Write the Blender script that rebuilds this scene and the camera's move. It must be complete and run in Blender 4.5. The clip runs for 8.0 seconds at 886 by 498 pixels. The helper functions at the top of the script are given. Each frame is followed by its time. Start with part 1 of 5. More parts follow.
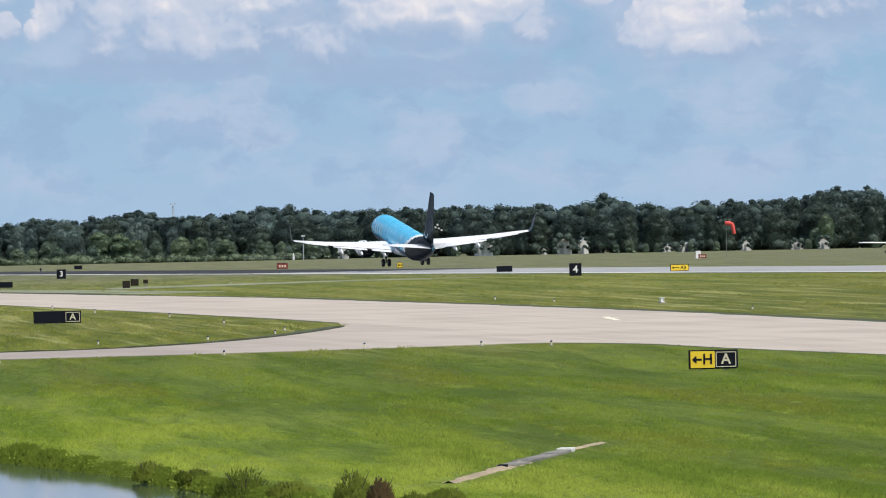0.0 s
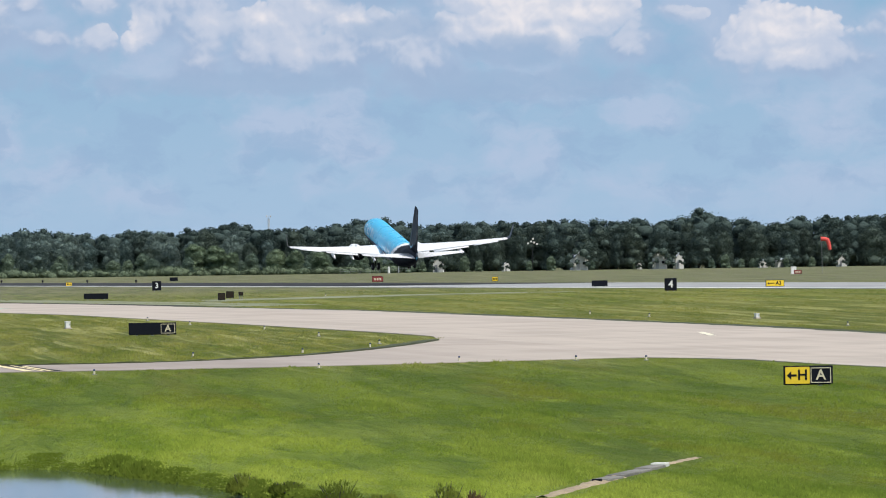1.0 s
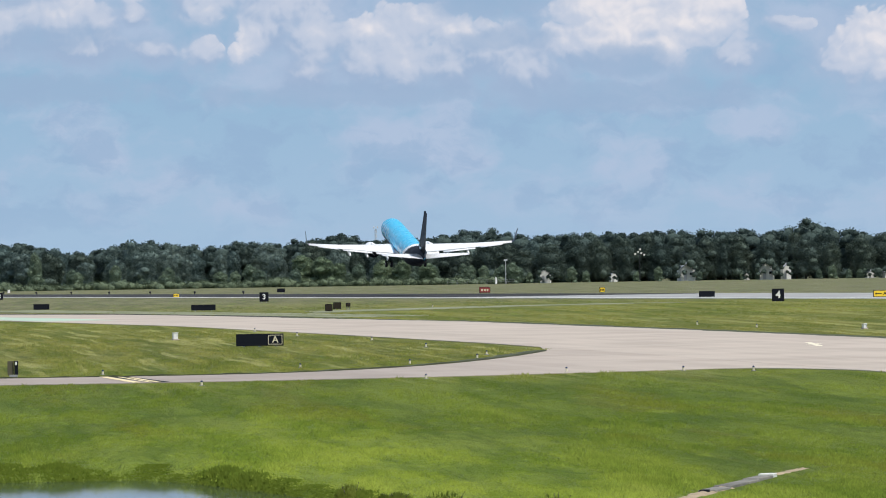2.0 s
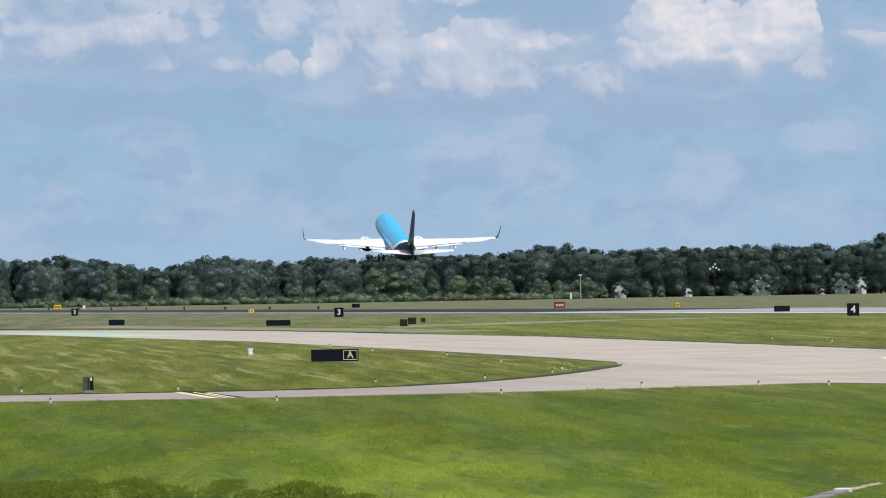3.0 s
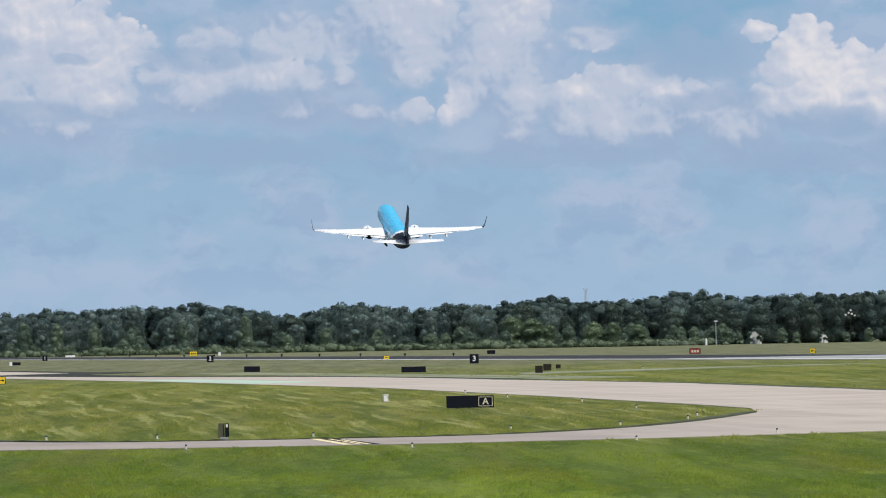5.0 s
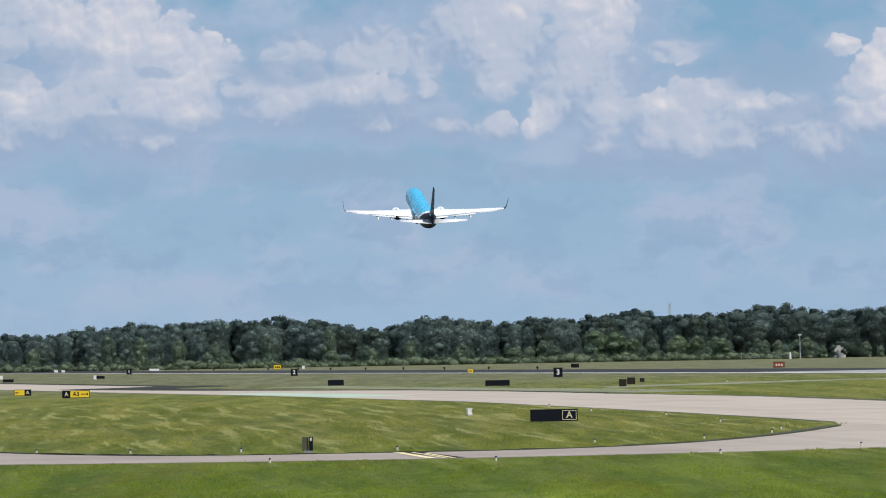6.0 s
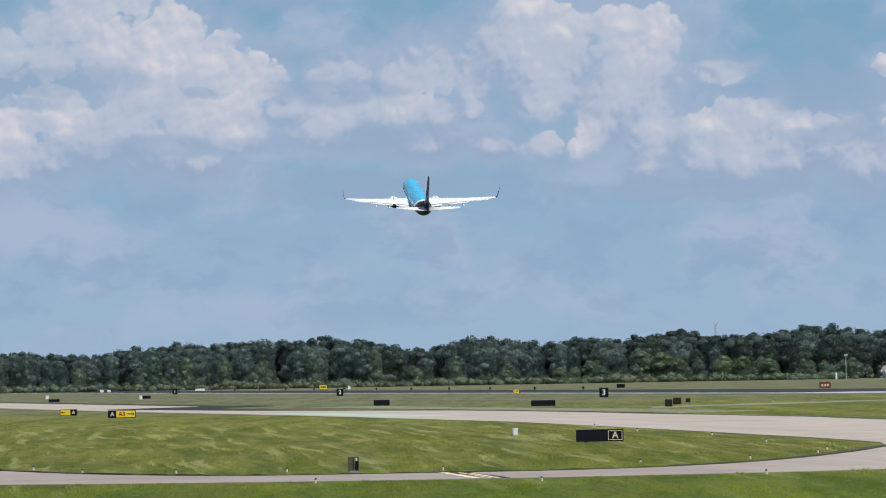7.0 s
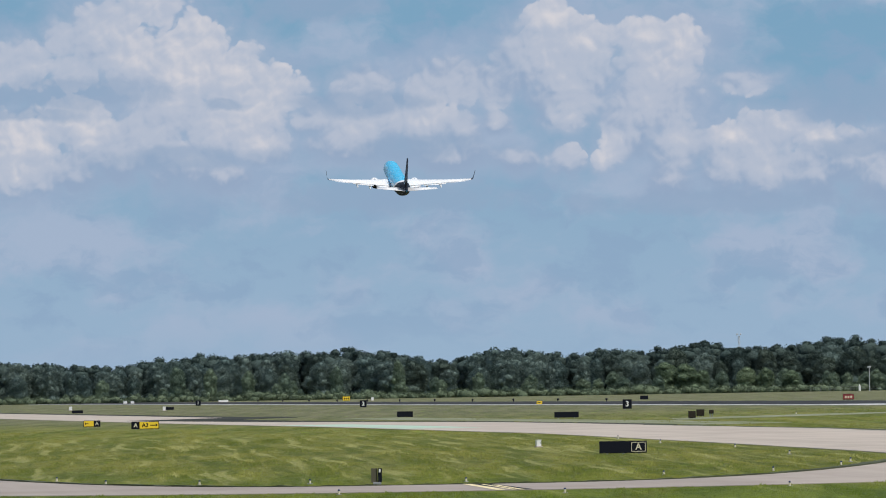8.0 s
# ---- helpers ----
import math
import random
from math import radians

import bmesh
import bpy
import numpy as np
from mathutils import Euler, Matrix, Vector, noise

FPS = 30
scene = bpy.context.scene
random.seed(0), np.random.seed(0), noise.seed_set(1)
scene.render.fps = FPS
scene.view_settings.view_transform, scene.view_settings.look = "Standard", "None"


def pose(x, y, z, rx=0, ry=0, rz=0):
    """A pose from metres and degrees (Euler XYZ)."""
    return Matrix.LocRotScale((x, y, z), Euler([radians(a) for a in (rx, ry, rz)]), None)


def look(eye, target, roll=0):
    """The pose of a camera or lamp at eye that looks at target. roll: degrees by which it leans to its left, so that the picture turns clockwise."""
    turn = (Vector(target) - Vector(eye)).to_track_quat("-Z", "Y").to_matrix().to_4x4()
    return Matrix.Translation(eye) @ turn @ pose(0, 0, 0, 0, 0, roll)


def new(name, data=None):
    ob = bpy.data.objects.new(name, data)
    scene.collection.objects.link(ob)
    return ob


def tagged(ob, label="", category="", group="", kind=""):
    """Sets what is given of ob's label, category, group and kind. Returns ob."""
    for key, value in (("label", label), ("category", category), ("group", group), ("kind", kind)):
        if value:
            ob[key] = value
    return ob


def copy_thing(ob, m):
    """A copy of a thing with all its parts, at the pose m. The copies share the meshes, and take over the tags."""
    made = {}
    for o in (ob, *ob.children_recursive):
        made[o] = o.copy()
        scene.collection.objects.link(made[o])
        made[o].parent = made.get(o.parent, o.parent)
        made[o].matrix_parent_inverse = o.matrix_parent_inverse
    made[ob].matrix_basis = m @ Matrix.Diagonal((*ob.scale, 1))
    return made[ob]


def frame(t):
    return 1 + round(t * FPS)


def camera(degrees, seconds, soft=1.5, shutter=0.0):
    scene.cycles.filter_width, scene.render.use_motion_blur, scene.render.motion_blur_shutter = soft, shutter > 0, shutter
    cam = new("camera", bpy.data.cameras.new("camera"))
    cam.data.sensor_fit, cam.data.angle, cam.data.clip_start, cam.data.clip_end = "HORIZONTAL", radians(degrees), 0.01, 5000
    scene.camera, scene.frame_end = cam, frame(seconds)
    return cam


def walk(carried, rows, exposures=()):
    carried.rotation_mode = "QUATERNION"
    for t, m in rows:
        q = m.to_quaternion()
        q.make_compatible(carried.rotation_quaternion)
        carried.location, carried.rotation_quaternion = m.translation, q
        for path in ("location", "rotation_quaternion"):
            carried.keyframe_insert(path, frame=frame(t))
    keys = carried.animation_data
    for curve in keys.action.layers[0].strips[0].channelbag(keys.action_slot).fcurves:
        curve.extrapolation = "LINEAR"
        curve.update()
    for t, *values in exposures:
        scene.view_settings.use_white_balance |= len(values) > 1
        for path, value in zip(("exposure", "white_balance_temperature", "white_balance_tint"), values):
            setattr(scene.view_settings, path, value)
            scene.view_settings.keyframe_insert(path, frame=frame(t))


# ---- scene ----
# ---- camera: a hand-held phone with a long zoom, turning on the spot ----
EYE = (0.0, 0.0, 6.0)
cam = camera(8.0, 8.0, 1.05)


def aim(az, el, roll):
    """A camera pose that looks az degrees right of +Y and el degrees up."""
    a, e = radians(az), radians(el)
    way = Vector((math.sin(a) * math.cos(e), math.cos(a) * math.cos(e), math.sin(e)))
    return look(EYE, Vector(EYE) + way * 100, roll)


walk(cam, [
    (0.0, aim(5.0931, -0.0056, -1.162)),
    (0.5, aim(4.6340, 0.0285, -0.926)),
    (1.0, aim(4.2331, 0.1338, -0.809)),
    (1.5, aim(3.7668, 0.2068, -0.851)),
    (2.0, aim(3.2660, 0.2462, -0.882)),
    (2.2, aim(3.0858, 0.2705, -0.882)),
    (3.3, aim(2.4773, 0.4534, -0.986)),
    (3.5, aim(2.4142, 0.4957, -0.986)),
    (4.0, aim(2.2327, 0.5877, -1.009)),
    (4.5, aim(1.8709, 0.7177, -1.002)),
    (5.0, aim(1.3772, 0.8348, -1.030)),
    (5.2, aim(1.1789, 0.8676, -1.030)),
    (6.3, aim(0.4847, 1.0256, -1.034)),
    (6.5, aim(0.4043, 1.0712, -1.034)),
    (7.0, aim(0.2097, 1.1597, -0.996)),
    (7.5, aim(0.0706, 1.2337, -0.944)),
    (8.0, aim(0.0000, 1.2670, -0.950)),
], exposures=[(0.0, 0.10), (2.0, 0.06), (4.5, -0.02), (6.5, -0.09), (8.0, -0.18)])

# ---- light: a high sun behind the camera and to its right, hazy summer sky with cumulus ----
SUN_EL, SUN_AZ = 58.0, 142.0          # degrees above the horizon; clockwise from +Y


def node(tree, kind, **inputs):
    """A node with its settings (lower case) and sockets (by index: i0, i1...)."""
    n = tree.nodes.new(kind)
    for key, value in inputs.items():
        if key[0] == "i" and key[1:].isdigit():
            if isinstance(value, bpy.types.NodeSocket):
                tree.links.new(value, n.inputs[int(key[1:])])
            else:
                n.inputs[int(key[1:])].default_value = value
        elif key == "operation":
            n.operation = value
        elif key == "blend":
            n.blend_type = value
        elif key == "dims":
            n.noise_dimensions = value
    return n


def maths(tree, op, a, b=0.0, c=0.0):
    return node(tree, "ShaderNodeMath", operation=op, i0=a, i1=b, i2=c).outputs[0]


def vmath(tree, op, a, b=(0, 0, 0)):
    n = node(tree, "ShaderNodeVectorMath", operation=op, i0=a, i1=b)
    return n.outputs["Value"] if op == "LENGTH" else n.outputs["Vector"]


def mix(tree, fac, a, b, blend="MIX"):
    n = tree.nodes.new("ShaderNodeMix")
    n.data_type, n.blend_type = "RGBA", blend
    for key, value in ((0, fac), (6, a), (7, b)):
        if isinstance(value, bpy.types.NodeSocket):
            tree.links.new(value, n.inputs[key])
        else:
            n.inputs[key].default_value = (*value, 1) if isinstance(value, tuple) else value
    return n.outputs[2]


def smooth(tree, x, lo, hi, to_lo=0.0, to_hi=1.0):
    n = tree.nodes.new("ShaderNodeMapRange")
    n.interpolation_type = "SMOOTHSTEP"
    tree.links.new(x, n.inputs[0])
    for k, v in ((1, lo), (2, hi), (3, to_lo), (4, to_hi)):
        n.inputs[k].default_value = v
    return n.outputs[0]


def fractal(tree, vec, scale, detail=5.0, rough=0.55, colour=False):
    n = tree.nodes.new("ShaderNodeTexNoise")
    if vec is not None:
        tree.links.new(vec, n.inputs["Vector"])
    n.inputs["Scale"].default_value = scale
    n.inputs["Detail"].default_value = detail
    n.inputs["Roughness"].default_value = rough
    return n.outputs["Color" if colour else "Fac"]


def lanes(tree, vec, scale, turn=-8.5):
    """Coordinates turned to run along the runway, then scaled."""
    n = tree.nodes.new("ShaderNodeVectorRotate")
    n.rotation_type = "Z_AXIS"
    n.inputs["Angle"].default_value = radians(turn)
    tree.links.new(vec, n.inputs["Vector"])
    return vmath(tree, "MULTIPLY", n.outputs[0], scale)


# Cumulus low over the trees: azimuth, elevation, half width, half height (degrees) and how sunlit each puff is.
WEST_TOWER = ((-2.62, 3.50, 0.24, 0.15, 0.80), (-3.03, 3.23, 0.32, 0.26, 0.70), (-3.41, 3.21, 0.15, 0.15, 0.55), (-2.75, 3.00, 0.31, 0.26, 0.85), (-2.29, 3.04, 0.34, 0.31, 0.90), (-2.29, 2.81, 0.26, 0.20, 0.95), (-1.89, 2.83, 0.31, 0.26, 0.85), (-1.53, 2.70, 0.31, 0.19, 0.85), (-1.74, 2.42, 0.31, 0.26, 0.85), (-1.69, 2.21, 0.17, 0.13, 0.85), (-3.31, 2.91, 0.20, 0.15, 0.55), (-3.77, 2.99, 0.26, 0.19, 0.35), (-2.45, 2.59, 0.31, 0.20, 0.70), (-2.00, 2.33, 0.26, 0.18, 0.70))
WEST_BASE = ((-3.32, 2.48, 0.31, 0.18, 0.85), (-3.17, 2.34, 0.23, 0.15, 0.85), (-3.81, 2.25, 0.30, 0.26, 0.95), (-3.84, 1.99, 0.26, 0.15, 0.75), (-2.71, 2.31, 0.31, 0.20, 0.55), (-2.92, 2.13, 0.26, 0.15, 0.50), (-2.31, 2.08, 0.31, 0.18, 0.55), (-2.00, 1.96, 0.23, 0.13, 0.40), (-3.38, 2.04, 0.26, 0.14, 0.40))
MIDDLE_ROW = ((-0.71, 2.74, 0.23, 0.14, 0.38), (0.11, 2.75, 0.36, 0.18, 0.42), (0.46, 2.75, 0.18, 0.15, 0.32), (-1.07, 2.44, 0.26, 0.11, 0.55), (-0.77, 2.36, 0.26, 0.18, 0.65), (-0.46, 2.43, 0.23, 0.13, 0.60), (-0.13, 2.41, 0.33, 0.15, 0.75), (0.47, 2.40, 0.09, 0.08, 0.65), (0.20, 2.32, 0.15, 0.13, 0.50), (-0.87, 2.21, 0.26, 0.13, 0.50))
TWIN_TOWER = ((1.01, 3.31, 0.20, 0.17, 0.98), (1.31, 3.11, 0.26, 0.18, 0.88), (0.98, 2.99, 0.36, 0.26, 0.65), (1.18, 2.73, 0.33, 0.26, 0.60), (1.18, 2.43, 0.15, 0.11, 0.68), (0.75, 2.95, 0.23, 0.26, 0.35), (1.85, 3.14, 0.23, 0.17, 0.92), (2.18, 3.05, 0.21, 0.23, 0.88), (2.00, 2.82, 0.33, 0.26, 0.75), (1.89, 2.52, 0.31, 0.23, 0.55), (1.68, 2.32, 0.21, 0.20, 0.45), (2.17, 2.18, 0.21, 0.18, 0.62))
LOW_PUFFS = ((1.12, 2.06, 0.14, 0.11, 0.72), (1.45, 2.03, 0.10, 0.09, 1.00), (0.66, 2.07, 0.18, 0.09, 0.40), (2.06, 1.85, 0.15, 0.13, 0.40), (0.04, 2.09, 0.31, 0.11, 0.30))
EAST_ROW = ((2.60, 2.22, 0.20, 0.13, 0.92), (2.86, 2.19, 0.23, 0.18, 0.60), (3.09, 2.32, 0.20, 0.13, 0.78), (3.42, 2.21, 0.31, 0.13, 0.78), (3.77, 2.15, 0.20, 0.11, 0.50), (2.90, 1.94, 0.31, 0.20, 0.62), (2.60, 1.97, 0.23, 0.18, 0.55), (3.36, 1.93, 0.21, 0.18, 0.42), (2.76, 2.73, 0.21, 0.09, 0.30))
EAST_TOWER = ((4.27, 2.76, 0.15, 0.09, 1.00), (4.70, 2.69, 0.20, 0.15, 1.05), (4.70, 2.39, 0.38, 0.26, 1.05), (4.95, 2.22, 0.31, 0.23, 1.10), (5.08, 2.43, 0.15, 0.18, 1.00), (4.77, 2.08, 0.26, 0.12, 1.05), (4.36, 2.09, 0.18, 0.15, 0.70), (5.69, 2.34, 0.28, 0.24, 1.10), (5.46, 2.24, 0.24, 0.18, 1.05), (5.33, 2.03, 0.15, 0.15, 1.00), (5.92, 1.96, 0.17, 0.10, 0.60), (3.80, 2.05, 0.26, 0.20, 0.50), (4.02, 1.86, 0.26, 0.18, 0.45))
FAR_EAST = ((7.26, 2.04, 0.40, 0.24, 1.00), (7.00, 1.91, 0.20, 0.18, 0.80), (7.58, 2.05, 0.26, 0.21, 0.95), (6.45, 2.24, 0.17, 0.05, 0.70), (7.79, 1.83, 0.20, 0.13, 0.50), (7.38, 1.82, 0.26, 0.12, 0.85), (5.48, 2.34, 0.31, 0.15, 0.90), (8.69, 2.07, 0.41, 0.13, 0.30))
# Flat grey scud drifting before them.
SCUD = ((-3.32, 2.73, 0.82, 0.14), (-2.31, 2.12, 0.66, 0.10), (-1.94, 2.60, 0.18, 0.05), (-1.11, 3.48, 0.66, 0.14), (-0.71, 2.61, 0.66, 0.07), (3.68, 2.54, 0.61, 0.20), (-0.36, 2.19, 0.46, 0.10), (-3.68, 2.53, 0.41, 0.06))
TOWER_FOOT = ((4.94, 1.91, 0.43, 0.14), (3.88, 2.14, 0.36, 0.09), (-0.06, 2.23, 0.38, 0.08), (-0.77, 2.58, 0.46, 0.11))
HAZE_BANK = ((-0.47, 1.74, 1.17, 0.14), (2.44, 1.65, 1.22, 0.11), (5.04, 1.61, 1.17, 0.13))


def make_sky():
    world = bpy.data.worlds.new("sky")
    scene.world = world
    world.use_nodes = True
    t = world.node_tree
    t.nodes.clear()
    sky = t.nodes.new("ShaderNodeTexSky")
    sky.sky_type, sky.sun_disc = "NISHITA", False
    sky.sun_elevation, sky.sun_rotation = radians(SUN_EL), radians(SUN_AZ)
    sky.air_density, sky.dust_density, sky.ozone_density = 1.0, 1.5, 1.5
    blue = mix(t, 1.0, sky.outputs[0], (0.085, 0.085, 0.085), "MULTIPLY")
    way = t.nodes.new("ShaderNodeTexCoord").outputs["Generated"]
    xyz = node(t, "ShaderNodeSeparateXYZ", i0=way)
    az = maths(t, "MULTIPLY", maths(t, "ARCTAN2", xyz.outputs[0], xyz.outputs[1]), 57.2958)
    el = maths(t, "MULTIPLY", maths(t, "ARCSINE", xyz.outputs[2]), 57.2958)
    flat = node(t, "ShaderNodeCombineXYZ", i0=az, i1=el).outputs[0]
    # hazy air towards the horizon, all round
    air = mix(t, smooth(t, el, 0.2, 3.4), (0.330, 0.468, 0.630), (0.213, 0.392, 0.562))
    base = mix(t, smooth(t, el, 4.0, 25.0), air, blue)
    # faint layered cloud lost in the haze, in two sizes
    push = vmath(t, "SUBTRACT", fractal(t, flat, 2.6, 5.0, 0.55, True), (0.5, 0.5, 0.5))
    bent = vmath(t, "ADD", flat, vmath(t, "MULTIPLY", push, (0.22, 0.16, 0.0)))
    wide = vmath(t, "MULTIPLY", vmath(t, "ADD", bent, vmath(t, "MULTIPLY", push, (0.2, 0.15, 0.0))), (0.55, 1.0, 1.0))
    veil = smooth(t, fractal(t, wide, 1.25, 5.0, 0.55), 0.44, 0.62)
    small = smooth(t, fractal(t, vmath(t, "ADD", wide, (7.3, 2.1, 0.0)), 2.4, 6.0, 0.6), 0.47, 0.62)
    low = smooth(t, el, 0.0, 0.9)
    base = mix(t, maths(t, "MULTIPLY", maths(t, "MULTIPLY", veil, low), 0.85), base, (0.405, 0.492, 0.648))
    base = mix(t, maths(t, "MULTIPLY", maths(t, "MULTIPLY", small, low), 0.6), base, (0.270, 0.398, 0.575))

    calm = vmath(t, "ADD", flat, vmath(t, "MULTIPLY", push, (0.13, 0.10, 0.0)))

    def billows(at):
        """Rounded swellings with creases between them, at three sizes."""
        total = None
        for scale, gain in ((2.6, 1.0), (5.6, 0.6), (12.0, 0.26)):
            n = t.nodes.new("ShaderNodeTexNoise")
            n.normalize = False
            n.inputs["Scale"].default_value, n.inputs["Detail"].default_value = scale, 0.4
            t.links.new(at, n.inputs["Vector"])
            swell = maths(t, "MULTIPLY", maths(t, "ABSOLUTE", n.outputs["Fac"]), gain)
            total = swell if total is None else maths(t, "ADD", total, swell)
        return total

    def reach(a, e, w, h):
        """Where a puff lies: its own coordinates and the distance from its middle."""
        n = node(t, "ShaderNodeVectorMath", operation="MULTIPLY_ADD", i0=bent, i1=(1 / w, 1 / h, 0), i2=(-a / w, -e / h, 0))
        return n.outputs[0], vmath(t, "LENGTH", n.outputs[0])

    swell = billows(calm)
    relief = maths(t, "SUBTRACT", swell, billows(vmath(t, "ADD", calm, (0.03, 0.05, 0.0))))
    near, lit = None, None
    for bank in (WEST_TOWER, WEST_BASE, MIDDLE_ROW, TWIN_TOWER, LOW_PUFFS, EAST_ROW, EAST_TOWER, FAR_EAST):
        for a, e, w, h, glow in bank:
            q, d = reach(a, e, w, h)
            rise = node(t, "ShaderNodeVectorMath", operation="DOT_PRODUCT", i0=q, i1=(0.05, 0.26, 0)).outputs["Value"]
            gain = maths(t, "ADD", rise, maths(t, "MULTIPLY_ADD", d, -0.42, glow + 0.03))
            near = d if near is None else maths(t, "SMOOTH_MIN", near, d, 0.12)
            lit = gain if lit is None else maths(t, "SMOOTH_MAX", lit, gain, 0.12)
    grain = maths(t, "SUBTRACT", fractal(t, bent, 5.0, 6.0, 0.6), 0.5)
    edge = maths(t, "ADD", near, maths(t, "ADD", maths(t, "MULTIPLY", swell, -0.8), maths(t, "MULTIPLY", grain, 0.4)))
    bright = maths(t, "ADD", maths(t, "ADD", lit, maths(t, "MULTIPLY", grain, 0.25)), maths(t, "MULTIPLY", relief, 0.55))
    # sunlit heads end crisply, the grey parts fade into the haze
    crisp, faded = smooth(t, edge, 1.06, 0.84), smooth(t, edge, 1.5, 0.4)
    sharp = smooth(t, bright, 0.15, 0.75)
    cover = maths(t, "ADD", maths(t, "MULTIPLY", crisp, sharp), maths(t, "MULTIPLY", faded, maths(t, "SUBTRACT", 1.0, sharp)))
    skirt = smooth(t, edge, 2.6, 0.8)
    base = mix(t, maths(t, "MULTIPLY", skirt, 0.7), base, (0.350, 0.450, 0.612))
    tone = mix(t, smooth(t, bright, -0.1, 0.5), (0.315, 0.415, 0.580), (0.500, 0.552, 0.668))
    tone = mix(t, smooth(t, bright, 0.45, 1.35), tone, (0.80, 0.755, 0.765))
    out = mix(t, maths(t, "MULTIPLY", cover, 0.86), base, tone)
    near = None
    for bank in (SCUD, TOWER_FOOT, HAZE_BANK):
        for a, e, w, h in bank:
            d = reach(a, e, w, h)[1]
            near = d if near is None else maths(t, "SMOOTH_MIN", near, d, 0.3)
    edge = maths(t, "ADD", near, maths(t, "ADD", maths(t, "MULTIPLY", swell, -0.6), maths(t, "MULTIPLY", grain, 0.7)))
    out = mix(t, maths(t, "MULTIPLY", smooth(t, edge, 1.15, 0.45), 0.62), out, (0.300, 0.410, 0.575))
    over = smooth(t, fractal(t, way, 3.0, 6.0, 0.6), 0.5, 0.66)
    over = maths(t, "MULTIPLY", over, smooth(t, el, 6.0, 14.0))
    out = mix(t, maths(t, "MULTIPLY", over, 0.7), out, (0.8, 0.82, 0.86))
    bg = node(t, "ShaderNodeBackground", i0=out, i1=1.06)
    t.links.new(bg.outputs[0], t.nodes.new("ShaderNodeOutputWorld").inputs[0])


make_sky()
sun = new("sun", bpy.data.lights.new("sun", "SUN"))
sun.data.energy, sun.data.angle, sun.data.color = 3.75, radians(0.6), (1.0, 0.955, 0.89)
s_az, s_el = radians(SUN_AZ), radians(SUN_EL)
sun.matrix_world = look((math.sin(s_az) * math.cos(s_el) * 100, math.cos(s_az) * math.cos(s_el) * 100, math.sin(s_el) * 100), (0, 0, 0))


# ---- materials ----
def material(name, rough=0.7, metal=0.0):
    m = bpy.data.materials.new(name)
    m.use_nodes = True
    b = m.node_tree.nodes["Principled BSDF"]
    b.inputs["Roughness"].default_value, b.inputs["Metallic"].default_value = rough, metal
    return m, m.node_tree, b


def paint(name, colour, rough=0.55, metal=0.0, wear=0.12, scale=3.0, bump=0.0, gloss=0.5):
    """Paint, plastic or metal with uneven dirt at two scales."""
    m, t, b = material(name, rough, metal)
    b.inputs["Specular IOR Level"].default_value = gloss
    co = t.nodes.new("ShaderNodeTexCoord").outputs["Object"]
    big, fine = fractal(t, co, scale * 0.3, 3.0), fractal(t, co, scale * 4.0, 5.0)
    dull = tuple(c * (1 - wear * 2) + 0.06 * wear for c in colour)
    f = maths(t, "MULTIPLY", maths(t, "ADD", big, fine), 0.5)
    t.links.new(mix(t, smooth(t, f, 0.3, 0.7), dull, colour), b.inputs["Base Color"])
    t.links.new(smooth(t, fine, 0.2, 0.8, max(0.05, rough - 0.1), min(1, rough + 0.12)), b.inputs["Roughness"])
    if bump:
        n = node(t, "ShaderNodeBump", i0=bump, i1=0.02)
        t.links.new(fine, n.inputs["Height"])
        t.links.new(n.outputs[0], b.inputs["Normal"])
    return m


